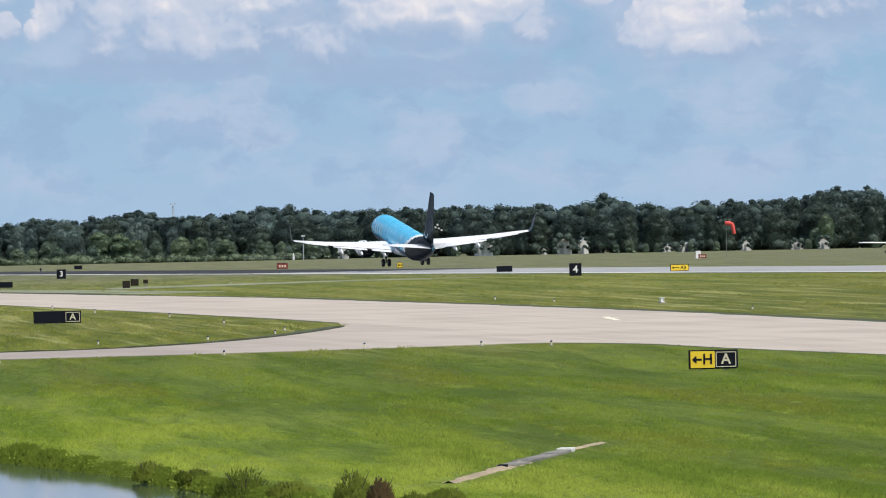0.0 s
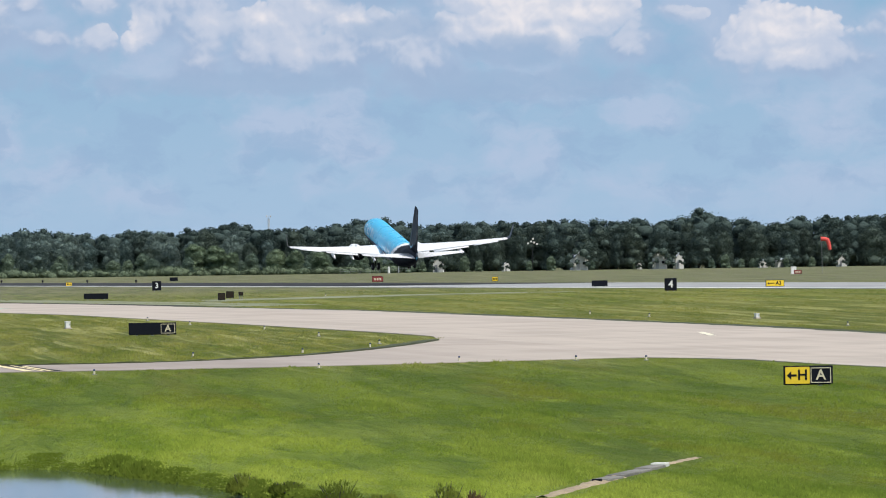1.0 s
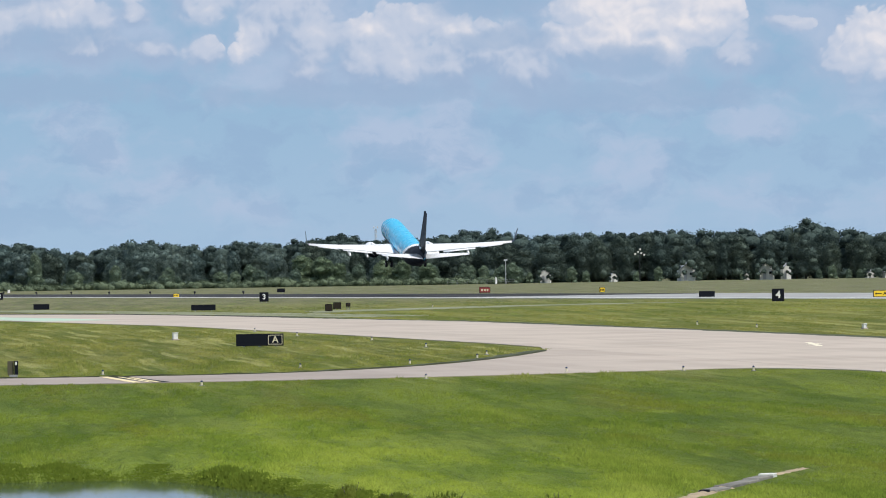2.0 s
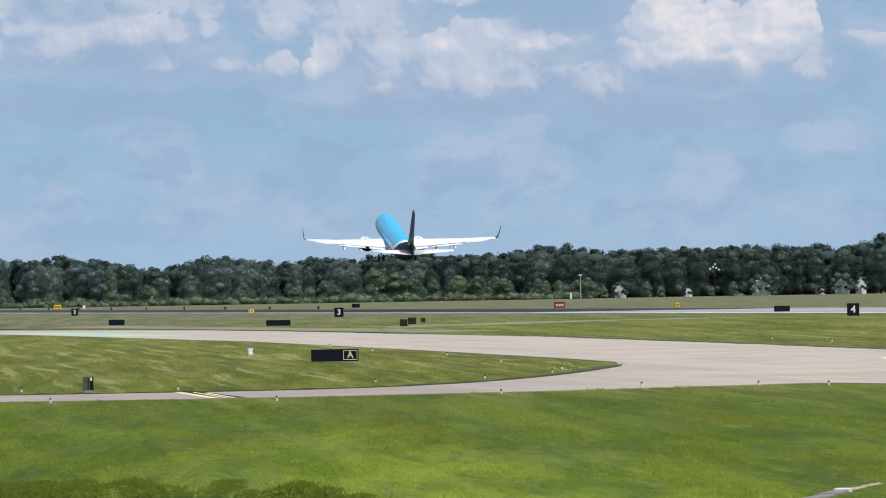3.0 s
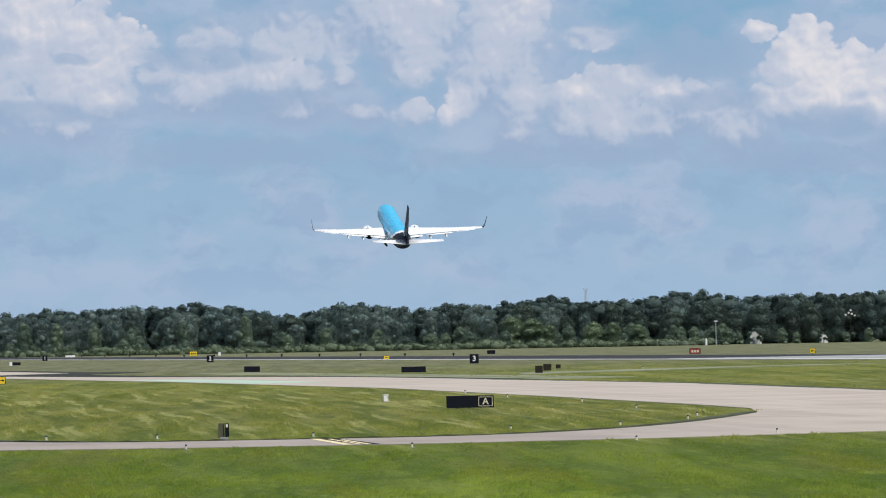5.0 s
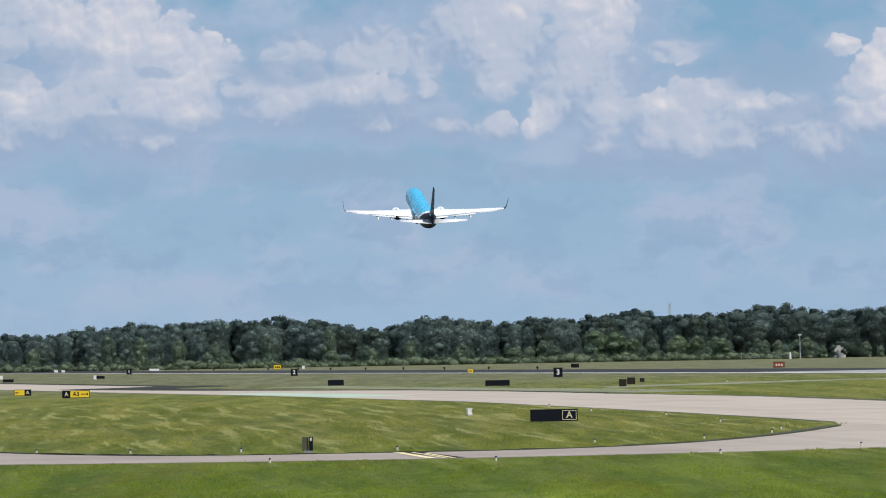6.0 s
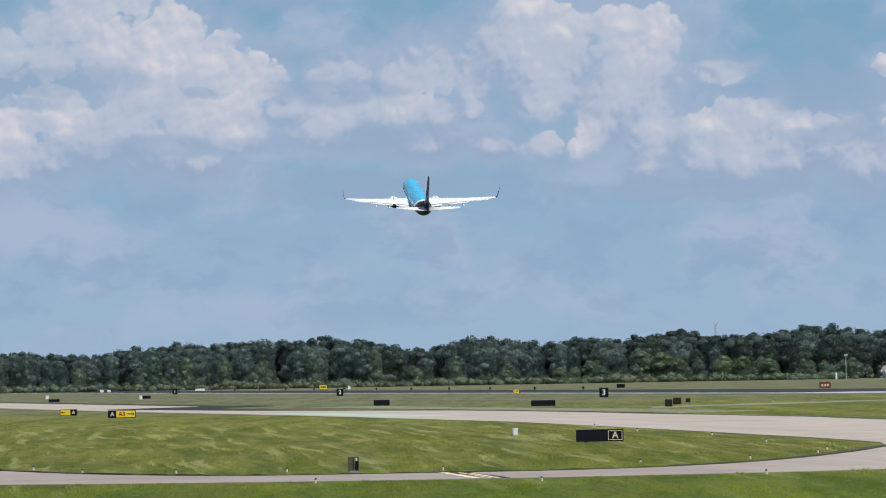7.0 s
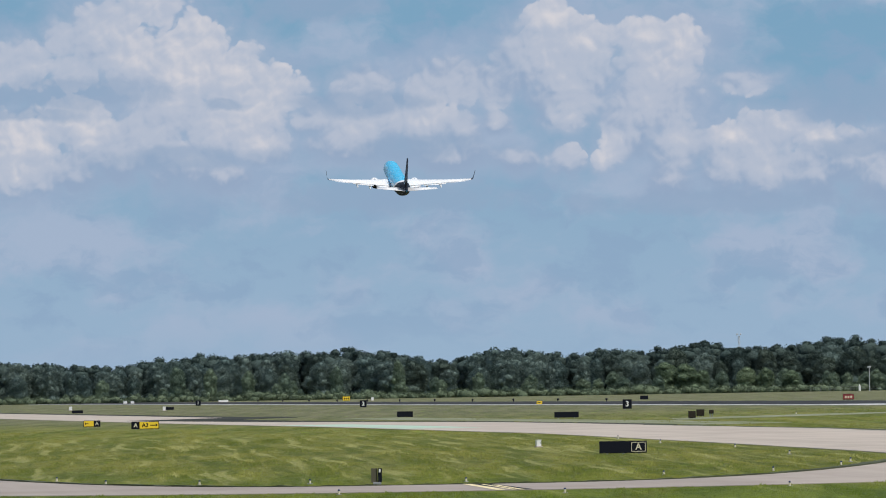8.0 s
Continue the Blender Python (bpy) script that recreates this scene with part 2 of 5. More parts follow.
def grass_material(name="grass", blades=False):
    """Mown airfield grass: lush near the pond, drier out on the field, with swaths left by the mower."""
    m, t, b = material(name, 0.9)
    b.inputs["Specular IOR Level"].default_value = 0.15
    co = t.nodes.new("ShaderNodeTexCoord").outputs["Object"]
    xyz = node(t, "ShaderNodeSeparateXYZ", i0=co)
    deep = vmath(t, "MULTIPLY", co, (1.0, 0.11, 0.0))
    warp = vmath(t, "ADD", deep, vmath(t, "MULTIPLY", vmath(t, "SUBTRACT", fractal(t, deep, 0.45, 3.0, 0.55, True), (0.5, 0.5, 0.5)), (2.6, 2.2, 0.0)))
    out = smooth(t, xyz.outputs[1], 380, 560)
    long = vmath(t, "MULTIPLY", warp, (0.8, 0.32, 0.0))
    patch = mix(t, out, fractal(t, warp, 0.34, 6.0, 0.62), fractal(t, long, 0.34, 4.0, 0.55))
    tuft, fine = mix(t, out, fractal(t, warp, 2.0, 6.0, 0.68), fractal(t, long, 1.3, 4.0, 0.55)), fractal(t, co, 5.0, 4.0, 0.7)
    broad = fractal(t, vmath(t, "MULTIPLY", warp, (1.0, 0.7, 1.0)), 0.16, 4.0, 0.6)
    lush = mix(t, smooth(t, patch, 0.34, 0.66), (0.070, 0.115, 0.011), (0.125, 0.172, 0.021))
    lush = mix(t, maths(t, "MULTIPLY", smooth(t, broad, 0.52, 0.60), 0.75), lush, (0.112, 0.134, 0.015))
    lush = mix(t, maths(t, "MULTIPLY", smooth(t, broad, 0.46, 0.36), 0.6), lush, (0.150, 0.200, 0.028))
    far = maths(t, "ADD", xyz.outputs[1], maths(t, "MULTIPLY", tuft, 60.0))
    bank = mix(t, smooth(t, patch, 0.36, 0.62), (0.112, 0.170, 0.016), (0.205, 0.265, 0.034))
    shore = maths(t, "MULTIPLY_ADD", maths(t, "ABSOLUTE", maths(t, "SUBTRACT", xyz.outputs[0], 7.0)), 9.0, far)
    lush = mix(t, smooth(t, shore, 225, 330), bank, lush)
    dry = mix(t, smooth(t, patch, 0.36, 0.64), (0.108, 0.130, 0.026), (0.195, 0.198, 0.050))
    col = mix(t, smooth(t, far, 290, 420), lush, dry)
    # Far down the field the grass turns greyer and less green.
    greyed = mix(t, smooth(t, patch, 0.36, 0.64), (0.122, 0.128, 0.070), (0.185, 0.180, 0.106))
    col = mix(t, smooth(t, far, 640, 980), col, greyed)
    # swaths left by the mower, along the taxiway
    swath = vmath(t, "ADD", lanes(t, co, (1.0, 0.032, 0.0), -3.4), vmath(t, "MULTIPLY", vmath(t, "SUBTRACT", fractal(t, deep, 0.22, 2.0, 0.5, True), (0.5, 0.5, 0.5)), (2.6, 0.9, 0.0)))
    rows = fractal(t, swath, 0.85, 3.0, 0.5)
    mown = maths(t, "MULTIPLY", smooth(t, far, 300, 390, 0.06, 0.68), smooth(t, far, 620, 500, 0.15, 1.0))
    col = mix(t, maths(t, "MULTIPLY", smooth(t, rows, 0.53, 0.66), mown), col, (0.335, 0.335, 0.125))
    col = mix(t, maths(t, "MULTIPLY", smooth(t, rows, 0.45, 0.36), mown), col, (0.085, 0.110, 0.018))
    col = mix(t, maths(t, "MULTIPLY", smooth(t, tuft, 0.53, 0.68), 0.5), col, (0.075, 0.120, 0.015))
    col = mix(t, maths(t, "MULTIPLY", smooth(t, tuft, 0.45, 0.33), 0.5), col, (0.200, 0.268, 0.042))
    straw = maths(t, "MULTIPLY", smooth(t, fine, 0.55, 0.8), 0.0 if blades else 0.25)
    col = mix(t, straw, col, (0.26, 0.25, 0.09))
    if blades:
        g = t.nodes.new("ShaderNodeNewGeometry")
        shade = smooth(t, g.outputs["Random Per Island"], 0.0, 1.0, 0.8, 1.08)
        col = vmath(t, "MULTIPLY", col, node(t, "ShaderNodeCombineXYZ", i0=shade, i1=shade, i2=shade).outputs[0])
    t.links.new(col, b.inputs["Base Color"])
    if not blades:
        h = maths(t, "ADD", maths(t, "MULTIPLY", tuft, 1.0), maths(t, "MULTIPLY", fine, 0.35))
        n = node(t, "ShaderNodeBump", i0=0.9, i1=0.5)
        t.links.new(h, n.inputs["Height"])
        t.links.new(n.outputs[0], b.inputs["Normal"])
    return m


def pavement_material(name, light, dark, aged=None):
    m, t, b = material(name, 0.9)
    b.inputs["Specular IOR Level"].default_value = 0.1
    co = t.nodes.new("ShaderNodeTexCoord").outputs["Object"]
    run = lanes(t, co, (1.0, 0.03, 1.0))
    lane, spot, fine = fractal(t, run, 0.5, 5.0, 0.6), fractal(t, co, 0.12, 5.0), fractal(t, co, 9.0, 3.0)
    f = maths(t, "ADD", maths(t, "MULTIPLY", lane, 0.4), maths(t, "MULTIPLY", spot, 0.6))
    col = mix(t, smooth(t, f, 0.36, 0.62), dark, light)
    col = mix(t, maths(t, "MULTIPLY", smooth(t, fine, 0.5, 0.9), 0.25), col, dark)
    if aged:
        old = smooth(t, node(t, "ShaderNodeSeparateXYZ", i0=co).outputs[0], 36.0, 8.0)
        col = mix(t, maths(t, "MULTIPLY", old, 0.9), col, mix(t, smooth(t, f, 0.36, 0.62), tuple(c * 0.82 for c in aged), aged))
    t.links.new(col, b.inputs["Base Color"])
    n = node(t, "ShaderNodeBump", i0=0.25, i1=0.01)
    t.links.new(fine, n.inputs["Height"])
    t.links.new(n.outputs[0], b.inputs["Normal"])
    return m


SPRAY = {}                              # the thin outer leaves that belong to each leafy mass


def leaf_material(name, dark, light, relief=0.0, thinness=0.0):
    if not thinness:
        SPRAY[name] = leaf_material(name + "_spray", dark, light, relief, 0.6)
    m, t, b = material(name, 0.75)
    b.inputs["Specular IOR Level"].default_value = 0.2
    g = t.nodes.new("ShaderNodeNewGeometry")
    o = t.nodes.new("ShaderNodeObjectInfo")
    f = maths(t, "ADD", maths(t, "MULTIPLY", g.outputs["Random Per Island"], 0.3), maths(t, "MULTIPLY", o.outputs["Random"], 0.7))
    co = t.nodes.new("ShaderNodeTexCoord").outputs["Object"]
    f = maths(t, "ADD", maths(t, "MULTIPLY", f, 0.7), maths(t, "MULTIPLY", fractal(t, co, 0.6, 3.0), 0.3))
    col = mix(t, smooth(t, f, 0.2, 0.8), dark, light)
    t.links.new(col, b.inputs["Base Color"])
    if relief:
        n = node(t, "ShaderNodeBump", i0=1.0, i1=relief)
        t.links.new(fractal(t, co, 1.1, 5.0, 0.7), n.inputs["Height"])
        t.links.new(n.outputs[0], b.inputs["Normal"])
    thin = t.nodes.new("ShaderNodeBsdfTranslucent")
    t.links.new(col, thin.inputs[0])
    both = t.nodes.new("ShaderNodeMixShader")
    both.inputs[0].default_value = thinness
    t.links.new(b.outputs[0], both.inputs[1])
    t.links.new(thin.outputs[0], both.inputs[2])
    t.links.new(both.outputs[0], t.nodes["Material Output"].inputs[0])
    return m


def water_material():
    m, t, b = material("pond_water", 0.06)
    b.inputs["Base Color"].default_value = (0.03, 0.045, 0.05, 1)
    b.inputs["IOR"].default_value = 1.33
    co = t.nodes.new("ShaderNodeTexCoord").outputs["Object"]
    h = maths(t, "ADD", fractal(t, co, 1.3, 3.0), maths(t, "MULTIPLY", fractal(t, co, 6.0, 3.0), 0.4))
    n = node(t, "ShaderNodeBump", i0=0.15, i1=0.012)
    t.links.new(h, n.inputs["Height"])
    t.links.new(n.outputs[0], b.inputs["Normal"])
    return m


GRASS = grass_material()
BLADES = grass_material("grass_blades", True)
CONCRETE = pavement_material("taxiway_concrete", (0.485, 0.425, 0.365), (0.395, 0.343, 0.295))
TAXI_H = pavement_material("aged_taxiway", (0.485, 0.425, 0.365), (0.395, 0.343, 0.295), (0.345, 0.30, 0.27))
OLD_ASPHALT = pavement_material("grassy_old_asphalt", (0.27, 0.28, 0.20), (0.16, 0.18, 0.09))
ASPHALT = pavement_material("runway_asphalt", (0.37, 0.375, 0.37), (0.27, 0.275, 0.275))
RUBBER_MIRAGE = pavement_material("rubber_and_mirage_black", (0.055, 0.056, 0.058), (0.03, 0.031, 0.033))
WORN_LINE = pavement_material("worn_white_line", (0.78, 0.77, 0.73), (0.36, 0.37, 0.34))
# Dark reflection in the heat mirage, put into a pavement colour.
MIRAGE_DARK = pavement_material("dark_mirage_paint", (0.055, 0.058, 0.048), (0.03, 0.032, 0.028))
WATER = water_material()
BLACK = paint("black_sign_paint", (0.010, 0.012, 0.018), 0.75, wear=0.05, gloss=0.05)
YELLOW = paint("yellow_sign_face", (0.9, 0.62, 0.03), 0.45, wear=0.06)
WHITE = paint("white_paint", (0.8, 0.8, 0.78), 0.5, wear=0.06)
RED = paint("red_sign_face", (0.27, 0.04, 0.035), 0.6)
GREY = paint("galvanised_steel", (0.35, 0.36, 0.37), 0.5, 0.6)
CREAM = paint("weathered_marking_paint", (0.72, 0.66, 0.48), 0.7, wear=0.15)
BROWN = paint("olive_brown_paint", (0.088, 0.080, 0.046), 0.7)
BARK = paint("bark", (0.10, 0.085, 0.065), 0.9, wear=0.3, bump=0.6)
# Wood leaves lean to grey-blue: distance haze put into the base colour.
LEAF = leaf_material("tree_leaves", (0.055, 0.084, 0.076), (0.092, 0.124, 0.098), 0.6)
# Paler, bluer version of the tree leaves, coloured for thicker haze.
LEAF_HAZED = leaf_material("haze_grey_leaves", (0.110, 0.162, 0.152), (0.160, 0.212, 0.186), 0.6)
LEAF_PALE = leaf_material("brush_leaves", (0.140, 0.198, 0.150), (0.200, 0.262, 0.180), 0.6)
LEAF_LOW = leaf_material("low_brush_leaves", (0.085, 0.122, 0.078), (0.130, 0.168, 0.102), 0.6)
LEAF_LIME = leaf_material("sunlit_pale_leaves", (0.152, 0.210, 0.132), (0.208, 0.268, 0.162), 0.6)
WEED = leaf_material("weed_leaves", (0.130, 0.190, 0.018), (0.265, 0.325, 0.042))
SHRUB = leaf_material("shrub_leaves", (0.110, 0.155, 0.018), (0.225, 0.275, 0.042))
BLUE = paint("light_blue_aircraft_paint", (0.035, 0.47, 0.76), 0.28, wear=0.0, scale=0.08, gloss=0.9)
NAVY = paint("navy_aircraft_paint", (0.010, 0.014, 0.022), 0.45, wear=0.0, scale=0.3, gloss=0.12)
BELLY = paint("deep_blue_underside", (0.012, 0.05, 0.12), 0.35, wear=0.02, scale=0.3)
WING = paint("pale_grey_wing_paint", (0.86, 0.87, 0.88), 0.28, wear=0.03, scale=0.8)
TYRE = paint("tyre_rubber", (0.015, 0.015, 0.016), 0.85)
DARK = paint("dark_engine_metal", (0.04, 0.04, 0.045), 0.45, 0.7)
GLASS = paint("cockpit_glass", (0.01, 0.012, 0.016), 0.08, wear=0.0)


# ---- mesh helpers ----
def part(name, bm, mat, parent=None, label="", smooth_faces=False):
    """Links a bmesh as one mesh object, under a thing or part if one is given."""
    me = bpy.data.meshes.new(name)
    if smooth_faces:
        for f in bm.faces:
            f.smooth = True
    bm.to_mesh(me)
    bm.free()
    for x in mat if isinstance(mat, (list, tuple)) else (mat,):
        me.materials.append(x)
    ob = new(name, me)
    ob.parent = parent
    return tagged(ob, label)


def box(bm, cx, cy, cz, sx, sy, sz, bevel=0.0, turn=None):
    """A box by its centre and sizes, with rounded edges."""
    r = bmesh.ops.create_cube(bm, size=1.0)
    m = Matrix.LocRotScale((cx, cy, cz), turn, (sx, sy, sz))
    bmesh.ops.transform(bm, matrix=m, verts=r["verts"])
    if bevel:
        edges = list({e for v in r["verts"] for e in v.link_edges})
        bmesh.ops.bevel(bm, geom=edges, offset=bevel, segments=2, affect="EDGES", profile=0.6)


def boxed(cx, cy, cz, sx, sy, sz, bevel=0.0):
    bm = bmesh.new()
    box(bm, cx, cy, cz, sx, sy, sz, bevel)
    return bm


def loft(bm, rings, closed=True, cap=True):
    """Skins rings of points, each of the same count."""
    vs = [[bm.verts.new(p) for p in ring] for ring in rings]
    n = len(vs[0])
    for a, b in zip(vs, vs[1:]):
        for i in range(n if closed else n - 1):
            j = (i + 1) % n
            bm.faces.new((a[i], a[j], b[j], b[i]))
    if cap:
        bm.faces.new(vs[0][::-1])
        bm.faces.new(vs[-1])
    bmesh.ops.recalc_face_normals(bm, faces=bm.faces)


def tube(bm, a, b, ra, rb, n=10):
    """A tapered round bar from a to b."""
    a, b = Vector(a), Vector(b)
    q = (b - a).to_track_quat("Z", "Y")
    ring = lambda c, r: [c + q @ Vector((math.cos(k * math.tau / n) * r, math.sin(k * math.tau / n) * r, 0)) for k in range(n)]
    loft(bm, [ring(a, ra), ring(b, rb)])


def tubed(a, b, ra, rb, n=10):
    bm = bmesh.new()
    tube(bm, a, b, ra, rb, n)
    return bm


def group_base(name, m, label, category, group=""):
    e = new(name)
    e.matrix_world = m
    return tagged(e, label, category, group)


# ---- lie of the land ----
SLOPE = math.tan(radians(8.5))         # the runway and its parallel taxiway lead away to the left
RUN_X, RUN_Y = 75.0, 907.0             # a point on the runway's centre line


def ease(x, a, b):
    k = min(1.0, max(0.0, (x - a) / (b - a)))
    return k * k * (3 - 2 * k)


def across(x, y):
    """Metres to the right of the runway's centre line."""
    return (x - RUN_X + SLOPE * (y - RUN_Y)) * math.cos(math.atan(SLOPE))


NEAR_Y = (0, 150, 262, 330, 396, 440, 513, 650, 800, 1000, 6000)
NEAR_Z = (0.45, 0.45, 0.66, 1.2, 1.73, 1.95, 2.25, 2.3, 2.2, 2.2, 2.4)


def pond_shore(x):
    """How far the water reaches at x."""
    return 186.0 - 1.1 * max(0.0, x - 1.0) ** 1.75


def land(x, y):
    z = float(np.interp(y, NEAR_Y, NEAR_Z))
    z += (2.83 - z) * ease(across(x, y), -100, -50)
    z += ease(y, 1300, 2400) * 0.15
    if 60 < y < 200:
        inside = pond_shore(x) - y
        z -= 1.1 * ease(inside, -4.0, 3.0) * ease(y, 90, 110)
    return z


def strip(name, rows, mat, lift=0.03, kind="structure", label="", category="pavement"):
    """A paved sheet through rows of (left point, right point), laid on the land, with a skirt for thickness."""
    bm = bmesh.new()
    grid = []
    for a, b in rows:
        line = []
        n = 6
        for k in range(n + 1):
            x, y = a[0] + (b[0] - a[0]) * k / n, a[1] + (b[1] - a[1]) * k / n
            line.append(bm.verts.new((x, y, land(x, y) + lift)))
        grid.append(line)
    for p, q in zip(grid, grid[1:]):
        for k in range(n):
            bm.faces.new((p[k], p[k + 1], q[k + 1], q[k]))
    bmesh.ops.recalc_face_normals(bm, faces=bm.faces)
    if sum(f.normal.z for f in bm.faces) < 0:
        bmesh.ops.reverse_faces(bm, faces=bm.faces)
    edge = [e for e in bm.edges if e.is_boundary]
    r = bmesh.ops.extrude_edge_only(bm, edges=edge)
    for v in r["geom"]:
        if isinstance(v, bmesh.types.BMVert):
            v.co.z -= 0.3
    return tagged(part(name, bm, mat), label, category, kind=kind)


def along(x0, y0, w0, w1, ys):
    """Rows of a strip parallel to the runway, w0 to w1 metres right of its centre line."""
    c = math.sqrt(1 + SLOPE ** 2)
    return [((RUN_X + w0 * c - SLOPE * (y - RUN_Y), y), (RUN_X + w1 * c - SLOPE * (y - RUN_Y), y)) for y in ys]


def make_ground():
    xs = sorted({*range(-3000, -400, 200), *range(-400, -100, 25), *range(-100, 160, 4), *[k * 0.75 for k in range(-40, 40)], *range(160, 500, 20), *range(500, 3001, 200)})
    ys = sorted({*range(-400, 80, 40), *range(80, 240, 2), *range(240, 700, 5), *range(700, 1500, 20), *range(1500, 5001, 100)})
    verts = [(x, y, land(x, y)) for y in ys for x in xs]
    w = len(xs)
    faces = [(j * w + i, j * w + i + 1, (j + 1) * w + i + 1, (j + 1) * w + i) for j in range(len(ys) - 1) for i in range(w - 1)]
    me = bpy.data.meshes.new("ground")
    me.from_pydata(verts, [], faces)
    for p in me.polygons:
        p.use_smooth = True
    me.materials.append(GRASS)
    tagged(new("ground", me), "mown green airfield grass with paler dry patches", "ground", kind="structure")


make_ground()

RW = range(300, 2300, 20)
strip("runway", along(0, 0, -23, 23, RW), ASPHALT, 0.05, label="pale grey asphalt runway shimmering in the heat", category="runway")
# Tyre rubber, blackened and widened to paint the mirage's dark reflection too.
strip("runway_rubber", along(0, 0, -17, 22.5, range(930, 2280, 10)), RUBBER_MIRAGE, 0.056, label="black runway band of tyre rubber and painted heat mirage", category="runway")
strip("old_shoulder", along(0, 0, -97.5, -89, range(590, 860, 10)), OLD_ASPHALT, 0.04, label="old asphalt shoulder overgrown with grass", category="pavement")
strip("runway_edge_line", along(0, 0, -22.9, -19.5, range(480, 1800, 10)), WORN_LINE, 0.058, label="bright white line along the runway edge", category="marking")
TAXI_L, TAXI_R = -124.6, -100.4


def taxi_right(y):
    """The far edge of the pale concrete, which a painted dark mirage narrows further down the field."""
    return float(np.interp(y, (700, 790, 860, 900, 950), (TAXI_R, -112.5, -118.0, -121.0, TAXI_R)))


taxi_rows = [((max(a[0], 36.7 + 0.26 * (313 - a[1])), a[1]), along(0, 0, TAXI_L, taxi_right(a[1]), (a[1],))[0][1]) for a, b in along(0, 0, TAXI_L, TAXI_R, range(180, 1500, 8))]
strip("taxiway_a", taxi_rows, CONCRETE, 0.034, label="pale concrete taxiway beside the runway", category="taxiway")


# Dark band painted for the heat mirage that hides the far concrete.
strip("dark_shoulder", [along(0, 0, taxi_right(y) + 0.3, taxi_right(y) + 0.3 + float(np.interp(y, (600, 760, 860, 920, 960), (2.2, 4.5, 11.0, 19.0, 5.0))), (y,))[0] for y in range(600, 1500, 8)], MIRAGE_DARK, 0.036, label="dark strip painted as heat mirage along the taxiway", category="pavement")
MINT = pavement_material("faded_green_paint", (0.40, 0.56, 0.44), (0.40, 0.47, 0.39))
strip("green_island_paint", along(0, 0, -123.5, -116, range(600, 704, 8)), MINT, 0.042, label="faded pale green paint on the taxiway", category="marking")


def taxi_left_edge(y):
    return RUN_X + TAXI_L * math.sqrt(1 + SLOPE ** 2) - SLOPE * (y - RUN_Y)


def h_near(x):
    return 307.8 + 0.0105 * x * x - 0.25 * max(0, x - 31) ** 2


def h_far(x):
    if x > 27.6:
        return RUN_Y - (x - RUN_X - TAXI_L * math.sqrt(1 + SLOPE ** 2)) / SLOPE + 6
    return 321.5 + 0.0024 * max(0, x) ** 3 + 0.078 * max(0, -x - 6) ** 2


strip("taxiway_h", [((x, h_near(x)), (x, max(h_far(x), h_near(x) + 0.5))) for x in [k * 0.75 for k in range(-70, 57)]], TAXI_H, 0.03, label="greyish pink taxiway that curves into another", category="taxiway")


def turf_lip(path, high=0.10):
    """The cut edge of the turf, standing proud of the pavement along a path."""
    bm = bmesh.new()
    rng = random.Random(4)
    rings = []
    for i, (x, y) in enumerate(path):
        q, o = path[min(i + 1, len(path) - 1)], path[max(i - 1, 0)]
        d = Vector((q[0] - o[0], q[1] - o[1], 0)).normalized()
        n = Vector((-d.y, d.x, 0))
        z = land(x, y)
        h = high * rng.uniform(0.6, 1.25)
        rings.append([(x, y, z - 0.05), (x, y, z + h), (x + n.x * 0.5, y + n.y * 0.5, z + h * 0.9), (x + n.x * 2.0, y + n.y * 2.0, z - 0.02)])
    loft(bm, rings, closed=False, cap=False)
    return tagged(part("turf_edge", bm, TURF_SHADE), "ragged turf edge coloured dark for its shade beside the taxiway", "grass", kind="structure")


# Soil colour darkened all over to paint the shade along the turf edge.
TURF_SHADE = paint("shaded_turf_soil", (0.06, 0.075, 0.025), 0.95, wear=0.3, scale=2.0, bump=0.5)
turf_lip([(x * 0.5, h_far(x * 0.5)) for x in range(-110, 55)])
turf_lip([(taxi_left_edge(y) + 24.4 * math.sqrt(1 + SLOPE ** 2), y) for y in range(600, 240, -3)][::-1], 0.08)


def make_pond():
    bm = bmesh.new()
    vs = [bm.verts.new(p) for p in ((-90, 100, 0.12), (25, 100, 0.12), (25, 192, 0.12), (-90, 192, 0.12))]
    bm.faces.new(vs)
    tagged(part("pond", bm, WATER), "still pond water that mirrors the pale sky", "pond", kind="structure")


make_pond()


# ---- tree belt ----
TREE_TOPS = ((-5.28, 16.7), (-4.01, 15.8), (-3.34, 14.3), (-2.98, 13.5), (-2.32, 16.4), (-1.71, 17.4), (-1.2, 18.1), (-0.58, 18.3), (-0.22, 14.9), (0.03, 13.5), (0.34, 17.1),
             (0.75, 17.4), (1.05, 14.5), (1.46, 16.9), (1.82, 15.6), (2.28, 19.1), (2.64, 17.0), (3.15, 17.7), (3.61, 19.9), (4.04, 17.9), (4.55, 18.6), (5.06, 19.3),
             (5.58, 18.5), (6.22, 18.1), (6.6, 21.4), (6.99, 18.2), (7.24, 16.8), (7.75, 18.5), (8.37, 20.2), (8.67, 23.5), (9.12, 21.4), (10.5, 21.0))


def ball(level):
    """Points and triangles of a unit ball."""
    bm = bmesh.new()
    bmesh.ops.create_icosphere(bm, subdivisions=level, radius=1.0)
    out = [v.co.copy() for v in bm.verts], [tuple(v.index for v in f.verts) for f in bm.faces]
    bm.free()
    return out


BALLS = {level: ball(level) for level in (1, 2)}


